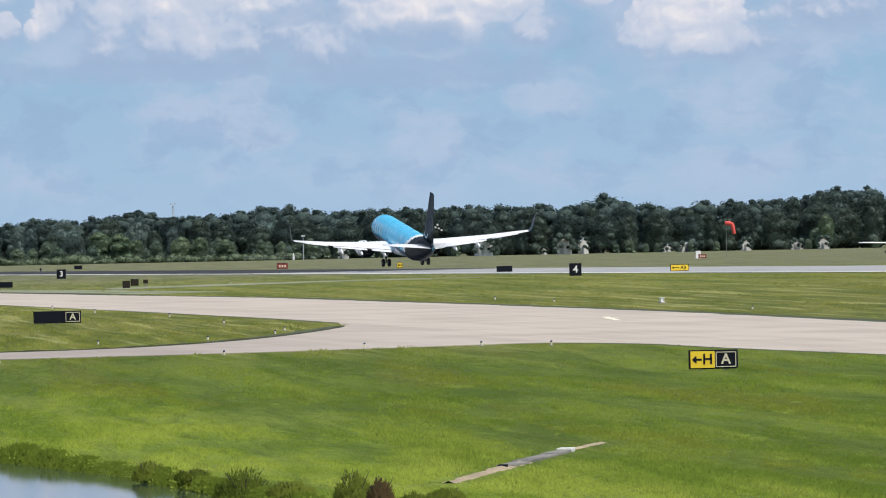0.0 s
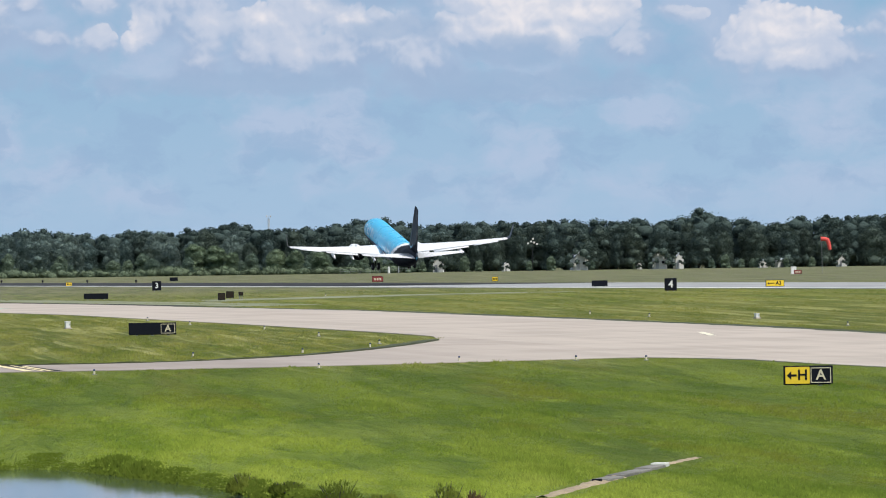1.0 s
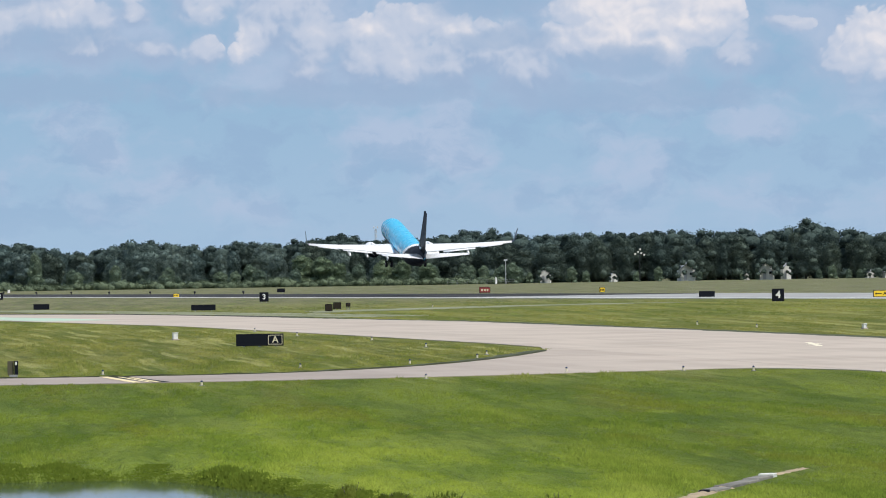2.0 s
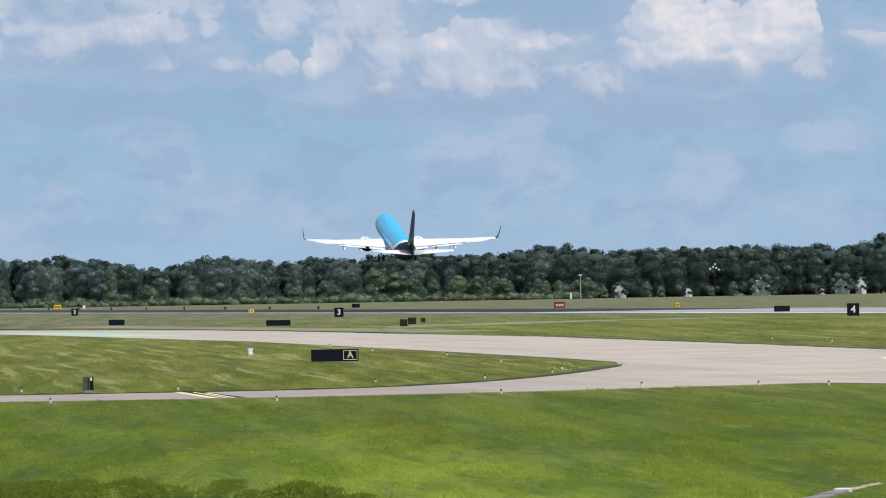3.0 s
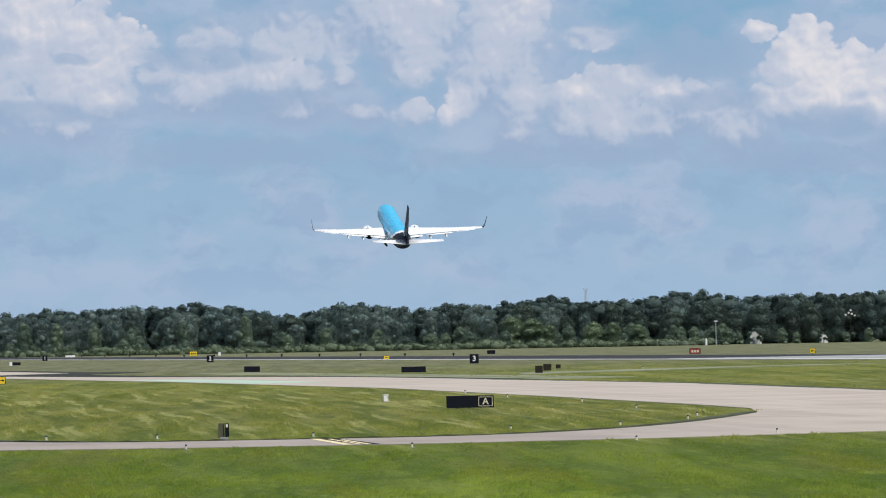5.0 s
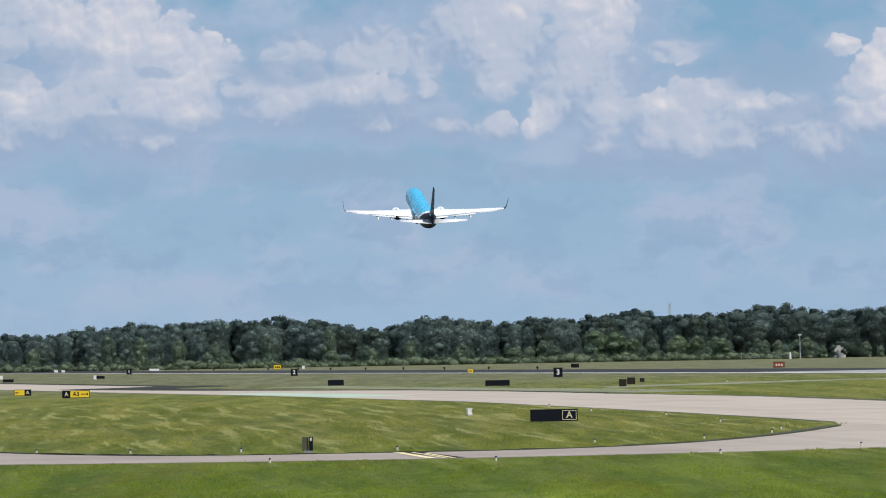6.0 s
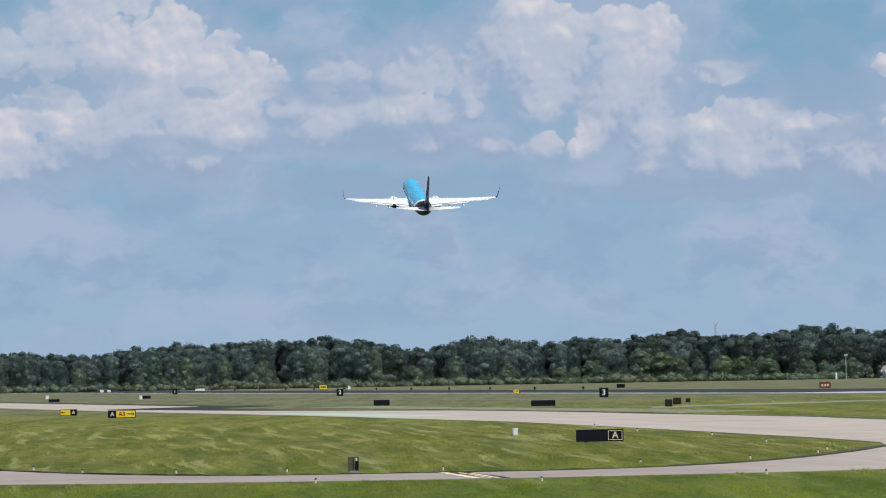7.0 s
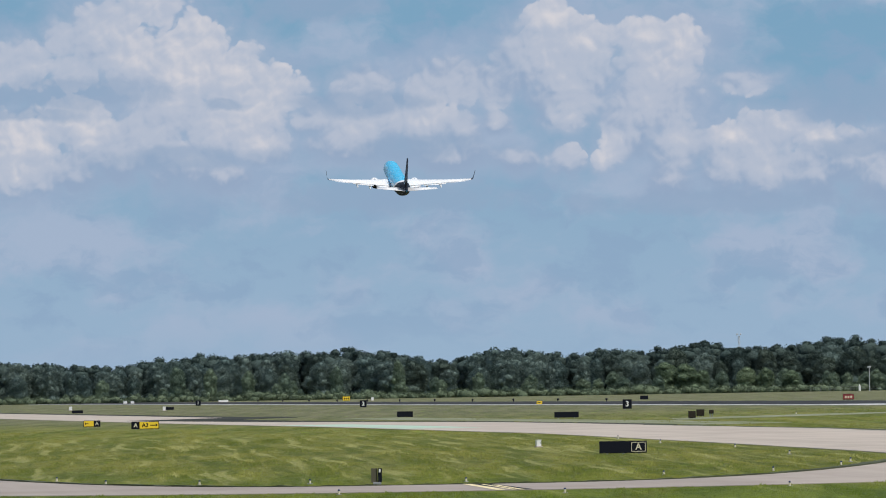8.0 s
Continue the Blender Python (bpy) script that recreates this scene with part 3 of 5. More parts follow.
class Leaves:
    """Gathers leaf sprays and leafy masses as plain arrays, then makes one mesh of them."""

    def __init__(self):
        self.vs, self.fs, self.soft = [], [], []

    def clumps(self, rng, centre, radius, count, size):
        c = Vector(centre)
        for _ in range(count):
            while True:
                v = Vector((rng.uniform(-1, 1), rng.uniform(-1, 1), rng.uniform(-0.75, 1)))
                if 0.2 < v.length < 1:
                    break
            v = v.normalized() * (0.84 + 0.26 * rng.random())
            p = c + Vector((v.x * radius[0], v.y * radius[1], v.z * radius[2]))
            s = size * rng.uniform(0.6, 1.35)
            q = Euler((rng.uniform(-1.2, 1.2), rng.uniform(-1.2, 1.2), rng.uniform(0, 6.28))).to_quaternion()
            n = len(self.vs)
            self.vs += [q @ Vector(k) * s + p for k in ((-0.6, -0.35, -0.1), (0.6, -0.3, 0.1), (0.05, 0.65, 0.0))]
            self.fs.append((n, n + 1, n + 2))
            self.soft.append(False)

    def lump(self, rng, centre, radius, level=2):
        """An uneven leafy mass: a ball pushed in and out at three scales."""
        o = Vector((rng.uniform(0, 50), rng.uniform(0, 50), 0))
        n = len(self.vs)
        for v in BALLS[level][0]:
            k = 0.86 + 0.30 * noise.noise(v * 1.7 + o) + 0.22 * noise.noise(v * 3.9 + o) + 0.15 * noise.noise(v * 9 + o)
            self.vs.append((centre[0] + v.x * radius[0] * k, centre[1] + v.y * radius[1] * k, centre[2] + v.z * radius[2] * k))
        self.fs += [tuple(i + n for i in f) for f in BALLS[level][1]]
        self.soft += [True] * len(BALLS[level][1])

    def made(self, name, mat, parent=None):
        me = bpy.data.meshes.new(name)
        me.from_pydata(self.vs, [], self.fs)
        me.polygons.foreach_set("use_smooth", self.soft)
        me.polygons.foreach_set("material_index", [0 if k else 1 for k in self.soft])
        me.materials.append(mat)
        me.materials.append(SPRAY[mat.name])
        ob = new(name, me)
        ob.parent = parent
        return ob


def tree_mesh(seed, bush=False, leaf=None):
    """A tree 10 m high: a tapered trunk with limbs, and a crown of leaf sprays round shaded inner masses."""
    rng = random.Random(seed)
    e = new("bush" if bush else "tree")
    bm = bmesh.new()
    tube(bm, (0, 0, -0.3), (rng.uniform(-0.2, 0.2), 0, 4.2), 0.26, 0.17, 7)
    wide = rng.uniform(0.9, 1.15)
    lobes = [((rng.uniform(-0.3, 0.3), rng.uniform(-0.3, 0.3), 6.2), (2.5 * wide, 2.5 * wide, 2.9), 1700), ((rng.uniform(-0.3, 0.3), rng.uniform(-0.3, 0.3), 3.3), (2.4 * wide, 2.4 * wide, 2.8), 1300)]
    for k in range(8 if not bush else 6):
        a, h = rng.uniform(0, 6.28), rng.uniform(3.6, 8.6)
        r = rng.uniform(1.2, 2.2) * (1.15 - abs(h - 5) / 6)
        c = (math.cos(a) * r, math.sin(a) * r, h)
        tube(bm, (0, 0, min(4.0, h - 1.4)), c, 0.11, 0.04, 5)
        s = rng.uniform(0.8, 1.4)
        lobes.append((c, (s * 1.15, s * 1.15, s * 0.95), 230))
    lobes.append(((rng.uniform(-0.4, 0.4), 0, 8.6), (1.3, 1.3, 1.3), 260))
    for k in range(6 if bush else 4):
        a = rng.uniform(0, 6.28)
        s = rng.uniform(1.0, 1.6)
        lobes.append(((math.cos(a) * 1.8, math.sin(a) * 1.8, rng.uniform(0.5, 2.6)), (s * 1.25, s * 1.25, s), 230))
    part("trunk", bm, BARK, e)
    crown = Leaves()
    for c, s, count in lobes:
        crown.clumps(rng, c, s, count, 0.27)
        crown.lump(rng, c, (s[0] * 0.94, s[1] * 0.94, s[2] * 0.94), 1)
    crown.made("crown", leaf or (LEAF_PALE if bush else LEAF), e)
    return e


def make_trees():
    rng = random.Random(5)
    # Kinds 4 to 6 wear the leaves with haze in their colour.
    kinds = [tagged(tree_mesh(k, False, LEAF if k < 4 else LEAF_HAZED), "dark green broadleaf tree in the wood behind the airfield", "tree", "wood behind the runway") for k in range(7)]
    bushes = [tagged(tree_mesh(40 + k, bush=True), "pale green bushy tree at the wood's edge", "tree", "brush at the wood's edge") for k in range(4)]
    first = set()
    rows = ((2352, 6.0, 0.98), (2322, 6.6, 0.78))
    for y0, step, high in rows:
        x = -235.0
        while x < 445:
            y = y0 + rng.uniform(-10, 10)
            az = math.degrees(math.atan2(x, y))
            top = float(np.interp(az, [p[0] for p in TREE_TOPS], [p[1] for p in TREE_TOPS]))
            h = top * high * (rng.uniform(0.84, 1.03) if rng.random() < 0.9 else rng.uniform(1.03, 1.12))
            # Trees with the haze-coloured leaves come more often towards the left.
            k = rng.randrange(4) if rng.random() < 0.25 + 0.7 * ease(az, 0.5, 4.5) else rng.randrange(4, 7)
            m = Matrix.LocRotScale((x, y, land(x, y)), Euler((0, 0, rng.uniform(0, 6.28))), None)
            w = h / 10 * rng.uniform(0.75, 1.3)
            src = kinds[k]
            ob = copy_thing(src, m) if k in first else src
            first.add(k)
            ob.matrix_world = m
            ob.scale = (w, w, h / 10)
            x += step * rng.uniform(0.6, 1.5) * 1.35
    # the wood behind, too dense to tell tree from tree
    wood = Leaves()
    x = -250.0
    while x < 460:
        y = 2385 + rng.uniform(-25, 25)
        az = math.degrees(math.atan2(x, y))
        top = float(np.interp(az, [p[0] for p in TREE_TOPS], [p[1] for p in TREE_TOPS])) * 1.02 * (rng.uniform(0.9, 1.0) if rng.random() < 0.93 else rng.uniform(1.0, 1.08))
        base = land(x, y)
        r = rng.uniform(0.9, 1.9)
        z = base + top - r * 0.9
        level = 2
        while z > base + 1.0:
            at = (x + rng.uniform(-1.2, 1.2), y + rng.uniform(-4, 4), z)
            wood.lump(rng, at, (r * 1.3, r * 1.1, r * 0.95), 1)
            wood.clumps(rng, at, (r * 1.35, r * 1.2, r), 120 if level == 2 else 80, 0.46)
            r = rng.uniform(2.6, 3.8)
            z -= r * rng.uniform(0.6, 0.9)
            level = 1 if z < base + top * 0.66 else 2
        x += rng.uniform(1.2, 2.4)
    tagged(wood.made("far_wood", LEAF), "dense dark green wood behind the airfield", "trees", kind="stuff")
    for i, (az, y, h, w) in enumerate(((2.0, 2270, 11.5, 1.5), (2.17, 2266, 10.8, 1.5), (2.32, 2272, 8.5, 1.2), (2.72, 2268, 9.3, 1.4), (2.9, 2266, 9.0, 1.3), (3.13, 2262, 8.0, 1.5), (1.25, 2268, 6.0, 1.5), (1.6, 2266, 6.5, 1.4), (0.75, 2268, 5.5, 1.5), (-0.4, 2268, 6.0, 1.5), (-2.42, 2290, 13.0, 0.85), (-2.12, 2288, 12.0, 0.8), (-1.78, 2288, 11.0, 0.8), (-1.45, 2290, 10.0, 0.9), (-0.98, 2290, 12.0, 0.7), (-0.42, 2292, 14.0, 0.6), (-3.1, 2288, 8.5, 1.0), (0.3, 2290, 9.0, 0.9), (8.55, 2290, 13.0, 0.8))):
        ob = tagged(tree_mesh(90 + i, True, LEAF_LIME if az > 1.8 else LEAF_PALE), "broad pale green tree in sunlight before the wood", "tree", "brush at the wood's edge")
        x = y * math.tan(radians(az))
        ob.matrix_world = pose(x, y, land(x, y), 0, 0, 40 * i)
        ob.scale = (w * h / 10, w * h / 10, h / 10)
    # low brush along the foot of the wood
    belt = Leaves()
    x = -215.0
    while x < 150:
        y = rng.uniform(2244, 2262)
        r = rng.uniform(0.9, 1.7) * (1.0 + 0.7 * max(0.0, noise.noise(Vector((x * 0.05, 0, 0)))))
        at = (x, y, land(x, y) + r * rng.uniform(0.2, 0.9))
        belt.lump(rng, at, (r * 1.5, r * 1.2, r), 1)
        belt.clumps(rng, at, (r * 1.55, r * 1.25, r * 1.05), 110, 0.42)
        x += rng.uniform(0.5, 1.5)
    tagged(belt.made("brush_belt", LEAF_LOW), "low dull green brush along the foot of the wood", "brush", kind="stuff")
    used = set()
    for _ in range(100):
        az = rng.uniform(-5, 5.6) if rng.random() < 0.85 else rng.uniform(5.6, 9.4)
        y = rng.uniform(2255, 2300)
        x = y * math.tan(radians(az))
        h = rng.choice((rng.uniform(2.4, 4.2), rng.uniform(3.5, 8.0))) * (1.1 if 1.5 < az < 3.4 else 0.9)
        k = rng.randrange(4)
        m = Matrix.LocRotScale((x, y, land(x, y)), Euler((0, 0, rng.uniform(0, 6.28))), None)
        ob = copy_thing(bushes[k], m) if k in used else bushes[k]
        used.add(k)
        ob.matrix_world = m
        ob.scale = (h / 8, h / 8, h / 9)


make_trees()


# ---- the airliner: nose at the origin, +Y forward, +X to its right ----
def hoop(s, zc, w, h, n=40):
    return [(math.sin(k * math.tau / n) * w, -s, zc + math.cos(k * math.tau / n) * h) for k in range(n)]


BODY_S = (0, 0.25, 0.7, 1.4, 2.4, 3.6, 5.0, 6.6, 27.0, 29.0, 31.0, 33.0, 35.0, 36.6, 37.6, 38.0)
BODY_Z = (-0.55, -0.53, -0.48, -0.38, -0.22, -0.1, -0.02, 0.0, 0.0, 0.12, 0.32, 0.56, 0.8, 0.98, 1.08, 1.1)
BODY_W = (0.06, 0.36, 0.72, 1.08, 1.4, 1.65, 1.82, 1.88, 1.88, 1.82, 1.66, 1.36, 0.95, 0.56, 0.3, 0.16)
BODY_H = (0.06, 0.36, 0.7, 1.05, 1.42, 1.75, 1.93, 2.0, 2.0, 1.88, 1.66, 1.36, 0.98, 0.6, 0.34, 0.2)


def body_ring(s, n=40, grow=0.0):
    return hoop(s, float(np.interp(s, BODY_S, BODY_Z)), float(np.interp(s, BODY_S, BODY_W)) + grow, float(np.interp(s, BODY_S, BODY_H)) + grow, n)


def aerofoil(le, te, y, z, thick, n=10, twist=0.0):
    """A wing section between leading and trailing edge (metres aft of the nose) at y out and z up."""
    pts = []
    chord = te - le
    for k in range(2 * n):
        u = k / n if k <= n else 2 - k / n
        t = thick * chord * 5 * (0.2969 * math.sqrt(u) - 0.126 * u - 0.3516 * u * u + 0.2843 * u ** 3 - 0.1015 * u ** 4)
        zz = z + (t * 1.15 if k <= n else -t * 0.75) + 0.02 * chord * math.sin(math.pi * u) - twist * u
        pts.append((y, -(le + chord * u), zz))
    return pts


def surface(name, sections, mat, parent, label="", side=1):
    bm = bmesh.new()
    loft(bm, [[(p[0] * side, p[1], p[2]) for p in aerofoil(*sec)] for sec in sections])
    return part(name, bm, mat, parent, label, True)


def make_airliner():
    plane = new("airliner")
    tagged(plane, "light blue twin-engine airliner with navy tail climbing after take-off", "airplane")
    # fuselage: blue to a slanting white band, navy behind it
    stations = sorted({*[k * 0.5 for k in range(77)], *BODY_S})
    split = lambda s, k: s - 0.0 + 3.6 * math.cos(k * math.tau / 40) * -1
    bm = bmesh.new()
    rings = [[bm.verts.new(p) for p in body_ring(s)] for s in stations]
    for i in range(len(rings) - 1):
        for k in range(40):
            f = bm.faces.new((rings[i][k], rings[i][(k + 1) % 40], rings[i + 1][(k + 1) % 40], rings[i + 1][k]))
            f.smooth = True
            s = (stations[i] + stations[i + 1]) / 2 + 2.6 * -math.cos((k + 0.5) * math.tau / 40)
            f.material_index = 0 if s < 26.6 else (1 if s < 27.9 else 2)
            turn = min(k + 0.5, 39.5 - k) * 9.0
            # Lower fuselage faces ahead of the tail take the deeper blue.
            if turn > 112 and s < 27.9:
                f.material_index = 3
    bm.faces.new(rings[0])
    bm.faces.new(rings[-1])
    bmesh.ops.recalc_face_normals(bm, faces=bm.faces)
    fus = part("fuselage", bm, (BLUE, WING, NAVY, BELLY), plane, "light blue fuselage with a white band and a navy tail end")
    # wing-to-body fairing under the belly
    bm = bmesh.new()
    loft(bm, [hoop(s, -1.35, w, h, 20) for s, w, h in ((11.0, 0.5, 0.3), (12.5, 1.7, 0.75), (14, 1.95, 0.85), (19, 2.0, 0.9), (21, 1.7, 0.75), (23.5, 0.6, 0.35))])
    part("belly_fairing", bm, WING, plane, "pale grey belly fairing", True)
    # cockpit windows, cabin doors and the pale emblem on the flank
    for side in (-1, 1):
        for k, (s0, s1) in enumerate(((1.55, 2.15), (2.2, 2.85), (2.9, 3.4))):
            bm = bmesh.new()
            ring = lambda s, a: Vector(hoop(s, float(np.interp(s, BODY_S, BODY_Z)), float(np.interp(s, BODY_S, BODY_W)) + 0.012, float(np.interp(s, BODY_S, BODY_H)) + 0.012, 360)[int(a) % 360])
            lo, hi = 62, 38 - 4 * k
            vs = [bm.verts.new(ring(s, side * a)) for s, a in ((s0, lo), (s1, lo), (s1, hi), (s0, hi + 6))]
            bm.faces.new(vs)
            part("cockpit_window", bm, GLASS, fus, "dark cockpit glass")
        for s0, wide in ((4.6, 0.86), (29.6, 0.76)):
            bm = bmesh.new()
            rows = []
            for a in (58, 70, 82, 95, 106):
                rows.append([bm.verts.new(Vector(body_ring(s, 360, 0.01)[side * a % 360])) for s in (s0, s0 + wide)])
            for p, q in zip(rows, rows[1:]):
                bm.faces.new((p[0], p[1], q[1], q[0]))
            part("cabin_door", bm, BLUE if s0 < 20 else NAVY, fus)
    rng = random.Random(3)
    for k in range(5):
        bm = bmesh.new()
        s0 = 5.5 + k * 1.5
        rows = []
        for a in range(52, 96, 6):
            if k % 3 == 1 and a < 64:
                continue
            rows.append([bm.verts.new(Vector(body_ring(s, 360, 0.012)[-a % 360])) for s in (s0, s0 + 0.5 + 0.35 * (k % 2))])
        for p, q in zip(rows, rows[1:]):
            bm.faces.new((p[0], p[1], q[1], q[0]))
        part("emblem_bar", bm, PALE_BLUE, fus, "pale emblem bar on the blue flank")
    # wings with winglets, flaps, fairings and engines
    for side, tag in ((-1, "left"), (1, "right")):
        wing = surface("wing", [(12.3, 20.4, 0.4, -1.35, 0.13), (13.3, 20.5, 2.0, -1.2, 0.13), (15.5, 20.9, 5.6, -0.78, 0.115), (19.3, 22.6, 11.5, 0.1, 0.105), (22.85, 24.3, 17.1, 1.12, 0.1)], WING, plane, "pale grey swept wing", side)
        surface("winglet", [(22.85, 24.3, 17.1, 1.12, 0.1), (23.05, 24.4, 17.38, 1.28, 0.09), (23.5, 24.6, 17.55, 1.75, 0.08), (24.55, 25.2, 17.85, 3.55, 0.08)], SLATE, wing, "upswept dark winglet", side)
        surface("inboard_flap", [(19.7, 21.3, 2.0, -1.22, 0.09, 10, 0.26), (20.2, 21.5, 5.3, -0.83, 0.09, 10, 0.22)], WING, wing, "lowered flap", side)
        surface("outboard_flap", [(20.4, 21.6, 6.0, -0.74, 0.09, 10, 0.2), (21.9, 22.9, 11.2, 0.04, 0.09, 10, 0.16)], WING, wing, "lowered flap", side)
        surface("aileron", [(22.35, 23.25, 12.0, 0.14, 0.06), (23.6, 24.25, 15.6, 0.8, 0.06)], WING, wing, "", side)
        for y, z, s in ((3.4, -1.5, 19.8), (6.9, -1.1, 20.3), (10.0, -0.6, 21.4)):
            bm = bmesh.new()
            loft(bm, [[(side * y + math.sin(a) * r, -(s + d), z - 0.14 * d + math.cos(a) * r * 1.35) for a in [k * math.tau / 10 for k in range(10)]] for d, r in ((-2.0, 0.03), (-1.2, 0.16), (0, 0.24), (1.3, 0.19), (2.2, 0.04))])
            part("flap_track_fairing", bm, WING, wing, "", True)
        # engine
        y = 4.83
        ring = lambda s, r, z=-1.82, n=28: [(side * y + math.sin(k * math.tau / n) * r, -s, z + math.cos(k * math.tau / n) * r * 0.96) for k in range(n)]
        bm = bmesh.new()
        loft(bm, [ring(11.6, 0.8), ring(11.45, 0.92), ring(11.6, 1.02), ring(12.9, 1.16), ring(14.2, 1.14), ring(14.2, 1.05)], cap=False)
        eng = part("engine_nacelle", bm, WING, wing, "pale engine nacelle", True)
        bm = bmesh.new()
        loft(bm, [ring(14.2, 1.12), ring(15.0, 1.08), ring(16.1, 0.90), ring(16.1, 0.82), ring(15.2, 0.80)], cap=False)
        part("rear_cowl", bm, NAVY, eng, "dark rear cowl", True)
        bm = bmesh.new()
        loft(bm, [ring(14.6, 0.78), ring(16.2, 0.56), ring(17.0, 0.46), ring(17.0, 0.40), ring(16.3, 0.40)], cap=False)
        part("exhaust_nozzle", bm, DARK, eng, "dark exhaust nozzle", True)
        # Black ring closes the duct mouth, painting the shade inside.
        bm = bmesh.new()
        loft(bm, [ring(16.06, 0.855), ring(16.12, 0.85), ring(16.1, 0.5)], cap=False)
        part("fan_duct", bm, BLACK, eng, "black ring painted for the shade inside the fan duct")
        bm = bmesh.new()
        loft(bm, [ring(15.8, 0.32), ring(17.0, 0.24), ring(17.6, 0.03)])
        part("exhaust_cone", bm, DARK, eng, "", True)
        bm = bmesh.new()
        loft(bm, [ring(12.3, 0.98), ring(12.4, 0.98)])
        part("fan", bm, DARK, eng)
        bm = bmesh.new()
        loft(bm, [[(side * y + w, -s, z) for s, z, w in ((s0, z0, -0.16), (s1, z0, -0.16), (s1, z0, 0.16), (s0, z0, 0.16))] for s0, s1, z0 in ((12.6, 16.8, -1.0), (13.6, 18.6, -0.55))])
        part("pylon", bm, WING, eng)
        # tailplane
        surface("tailplane", [(33.9, 38.0, 0.3, 1.15, 0.09), (37.3, 38.9, 7.17, 1.95, 0.08)], WING, plane, "pale grey tailplane", side)
    # fin, its root fillet and rudder
    bm = bmesh.new()
    fin = [(30.6, 36.9, 1.5, 0.07), (32.3, 37.1, 2.6, 0.055), (36.6, 38.6, 9.0, 0.05)]
    loft(bm, [[(p[2] - z, p[1], z) for p in aerofoil(le, te, 0, z, th)] for le, te, z, th in fin])
    fin_ob = part("fin", bm, NAVY, plane, "navy tail fin", True)
    bm = bmesh.new()
    loft(bm, [[(p[2] - z, p[1], z) for p in aerofoil(le, te, 0, z, th)] for le, te, z, th in ((36.7, 38.3, 1.9, 0.09), (38.45, 39.3, 8.9, 0.07))])
    part("rudder", bm, NAVY, fin_ob, "", True)
    for side in (-1, 1):
        bm = bmesh.new()
        arc = [(33.6 + 0.3 * k, 2.75 - 0.55 * math.sin(math.pi * k / 8)) for k in range(9)]
        loft(bm, [[(side * (0.30 + u), -s, z + v) for u, v in ((0, 0), (0.03, 0), (0.03, 0.3), (0, 0.3))] for s, z in arc])
        part("tail_emblem", bm, PALE_BLUE, fin_ob, "pale curved emblem stroke")
    bm = bmesh.new()
    loft(bm, [[(0.13 * math.sin(a), -s, 1.1 + z + 0.13 * math.cos(a)) for a in [k * math.tau / 10 for k in range(10)]] for s, z in ((37.6, 0), (38.35, 0.03))])
    part("tail_exhaust", bm, DARK, fus)
    # landing gear; each main leg folds inwards about its hinge
    legs = []
    for side in (-1, 1):
        leg = new("main_gear")
        leg.parent = plane
        leg.location = (side * 2.86, -19.4, -1.15)
        part("strut", tubed((0, 0, 0.1), (0, 0, -2.05), 0.13, 0.1, 12), DARK, leg)
        part("axle", tubed((-0.5, 0, -2.0), (0.5, 0, -2.0), 0.08, 0.08, 10), GREY, leg)
        part("drag_brace", tubed((0, 0, -1.2), (-side * 0.9, 0, 0.0), 0.06, 0.06, 8), GREY, leg)
        for dx in (-0.43, 0.43):
            bm = bmesh.new()
            prof = ((-0.19, 0.3), (-0.2, 0.46), (-0.13, 0.555), (0, 0.57), (0.13, 0.555), (0.2, 0.46), (0.19, 0.3))
            loft(bm, [[(dx + w, math.sin(k * math.tau / 24) * r, -2.0 + math.cos(k * math.tau / 24) * r) for k in range(24)] for w, r in prof])
            wheel = part("wheel", bm, TYRE, leg, "black double main wheel", True)
            part("hub", tubed((dx - 0.205, 0, -2.0), (dx + 0.205, 0, -2.0), 0.22, 0.22, 16), GREY, wheel)
        bm = bmesh.new()
        box(bm, side * 0.3, 0, -0.75, 0.05, 0.9, 1.3, 0.015)
        part("gear_door", bm, WING, leg)
        legs.append((side, leg))
    nose = new("nose_gear")
    nose.parent = plane
    nose.location = (0, -4.1, -1.5)
    part("strut", tubed((0, 0, 0.1), (0, 0, -1.75), 0.09, 0.07), GREY, nose)
    for dx in (-0.2, 0.2):
        bm = bmesh.new()
        loft(bm, [[(dx + w, math.sin(k * math.tau / 20) * r, -1.72 + math.cos(k * math.tau / 20) * r) for k in range(20)] for w, r in ((-0.1, 0.2), (-0.1, 0.3), (0, 0.34), (0.1, 0.3), (0.1, 0.2))])
        part("wheel", bm, TYRE, nose, "", True)
    return plane, legs, nose


PALE_BLUE = paint("pale_blue_emblem_paint", (0.42, 0.68, 0.84), 0.4, wear=0.02)
SLATE = paint("slate_winglet_paint", (0.07, 0.085, 0.11), 0.45, wear=0.03)
AIRLINER, MAIN_LEGS, NOSE_LEG = make_airliner()


# ---- airfield signs ----
def letters(text, size):
    """Text as a flat mesh from the built-in font, standing upright and facing -Y, centred."""
    cu = bpy.data.curves.new("letters", "FONT")
    cu.body, cu.size, cu.align_x, cu.align_y, cu.extrude, cu.offset = text, size, "CENTER", "CENTER", 0.004, size * 0.02
    ob = new("letters", cu)
    me = bpy.data.meshes.new_from_object(ob.evaluated_get(bpy.context.evaluated_depsgraph_get()))
    bpy.data.objects.remove(ob)
    me.transform(Matrix.Rotation(radians(90), 4, "X"))
    return me


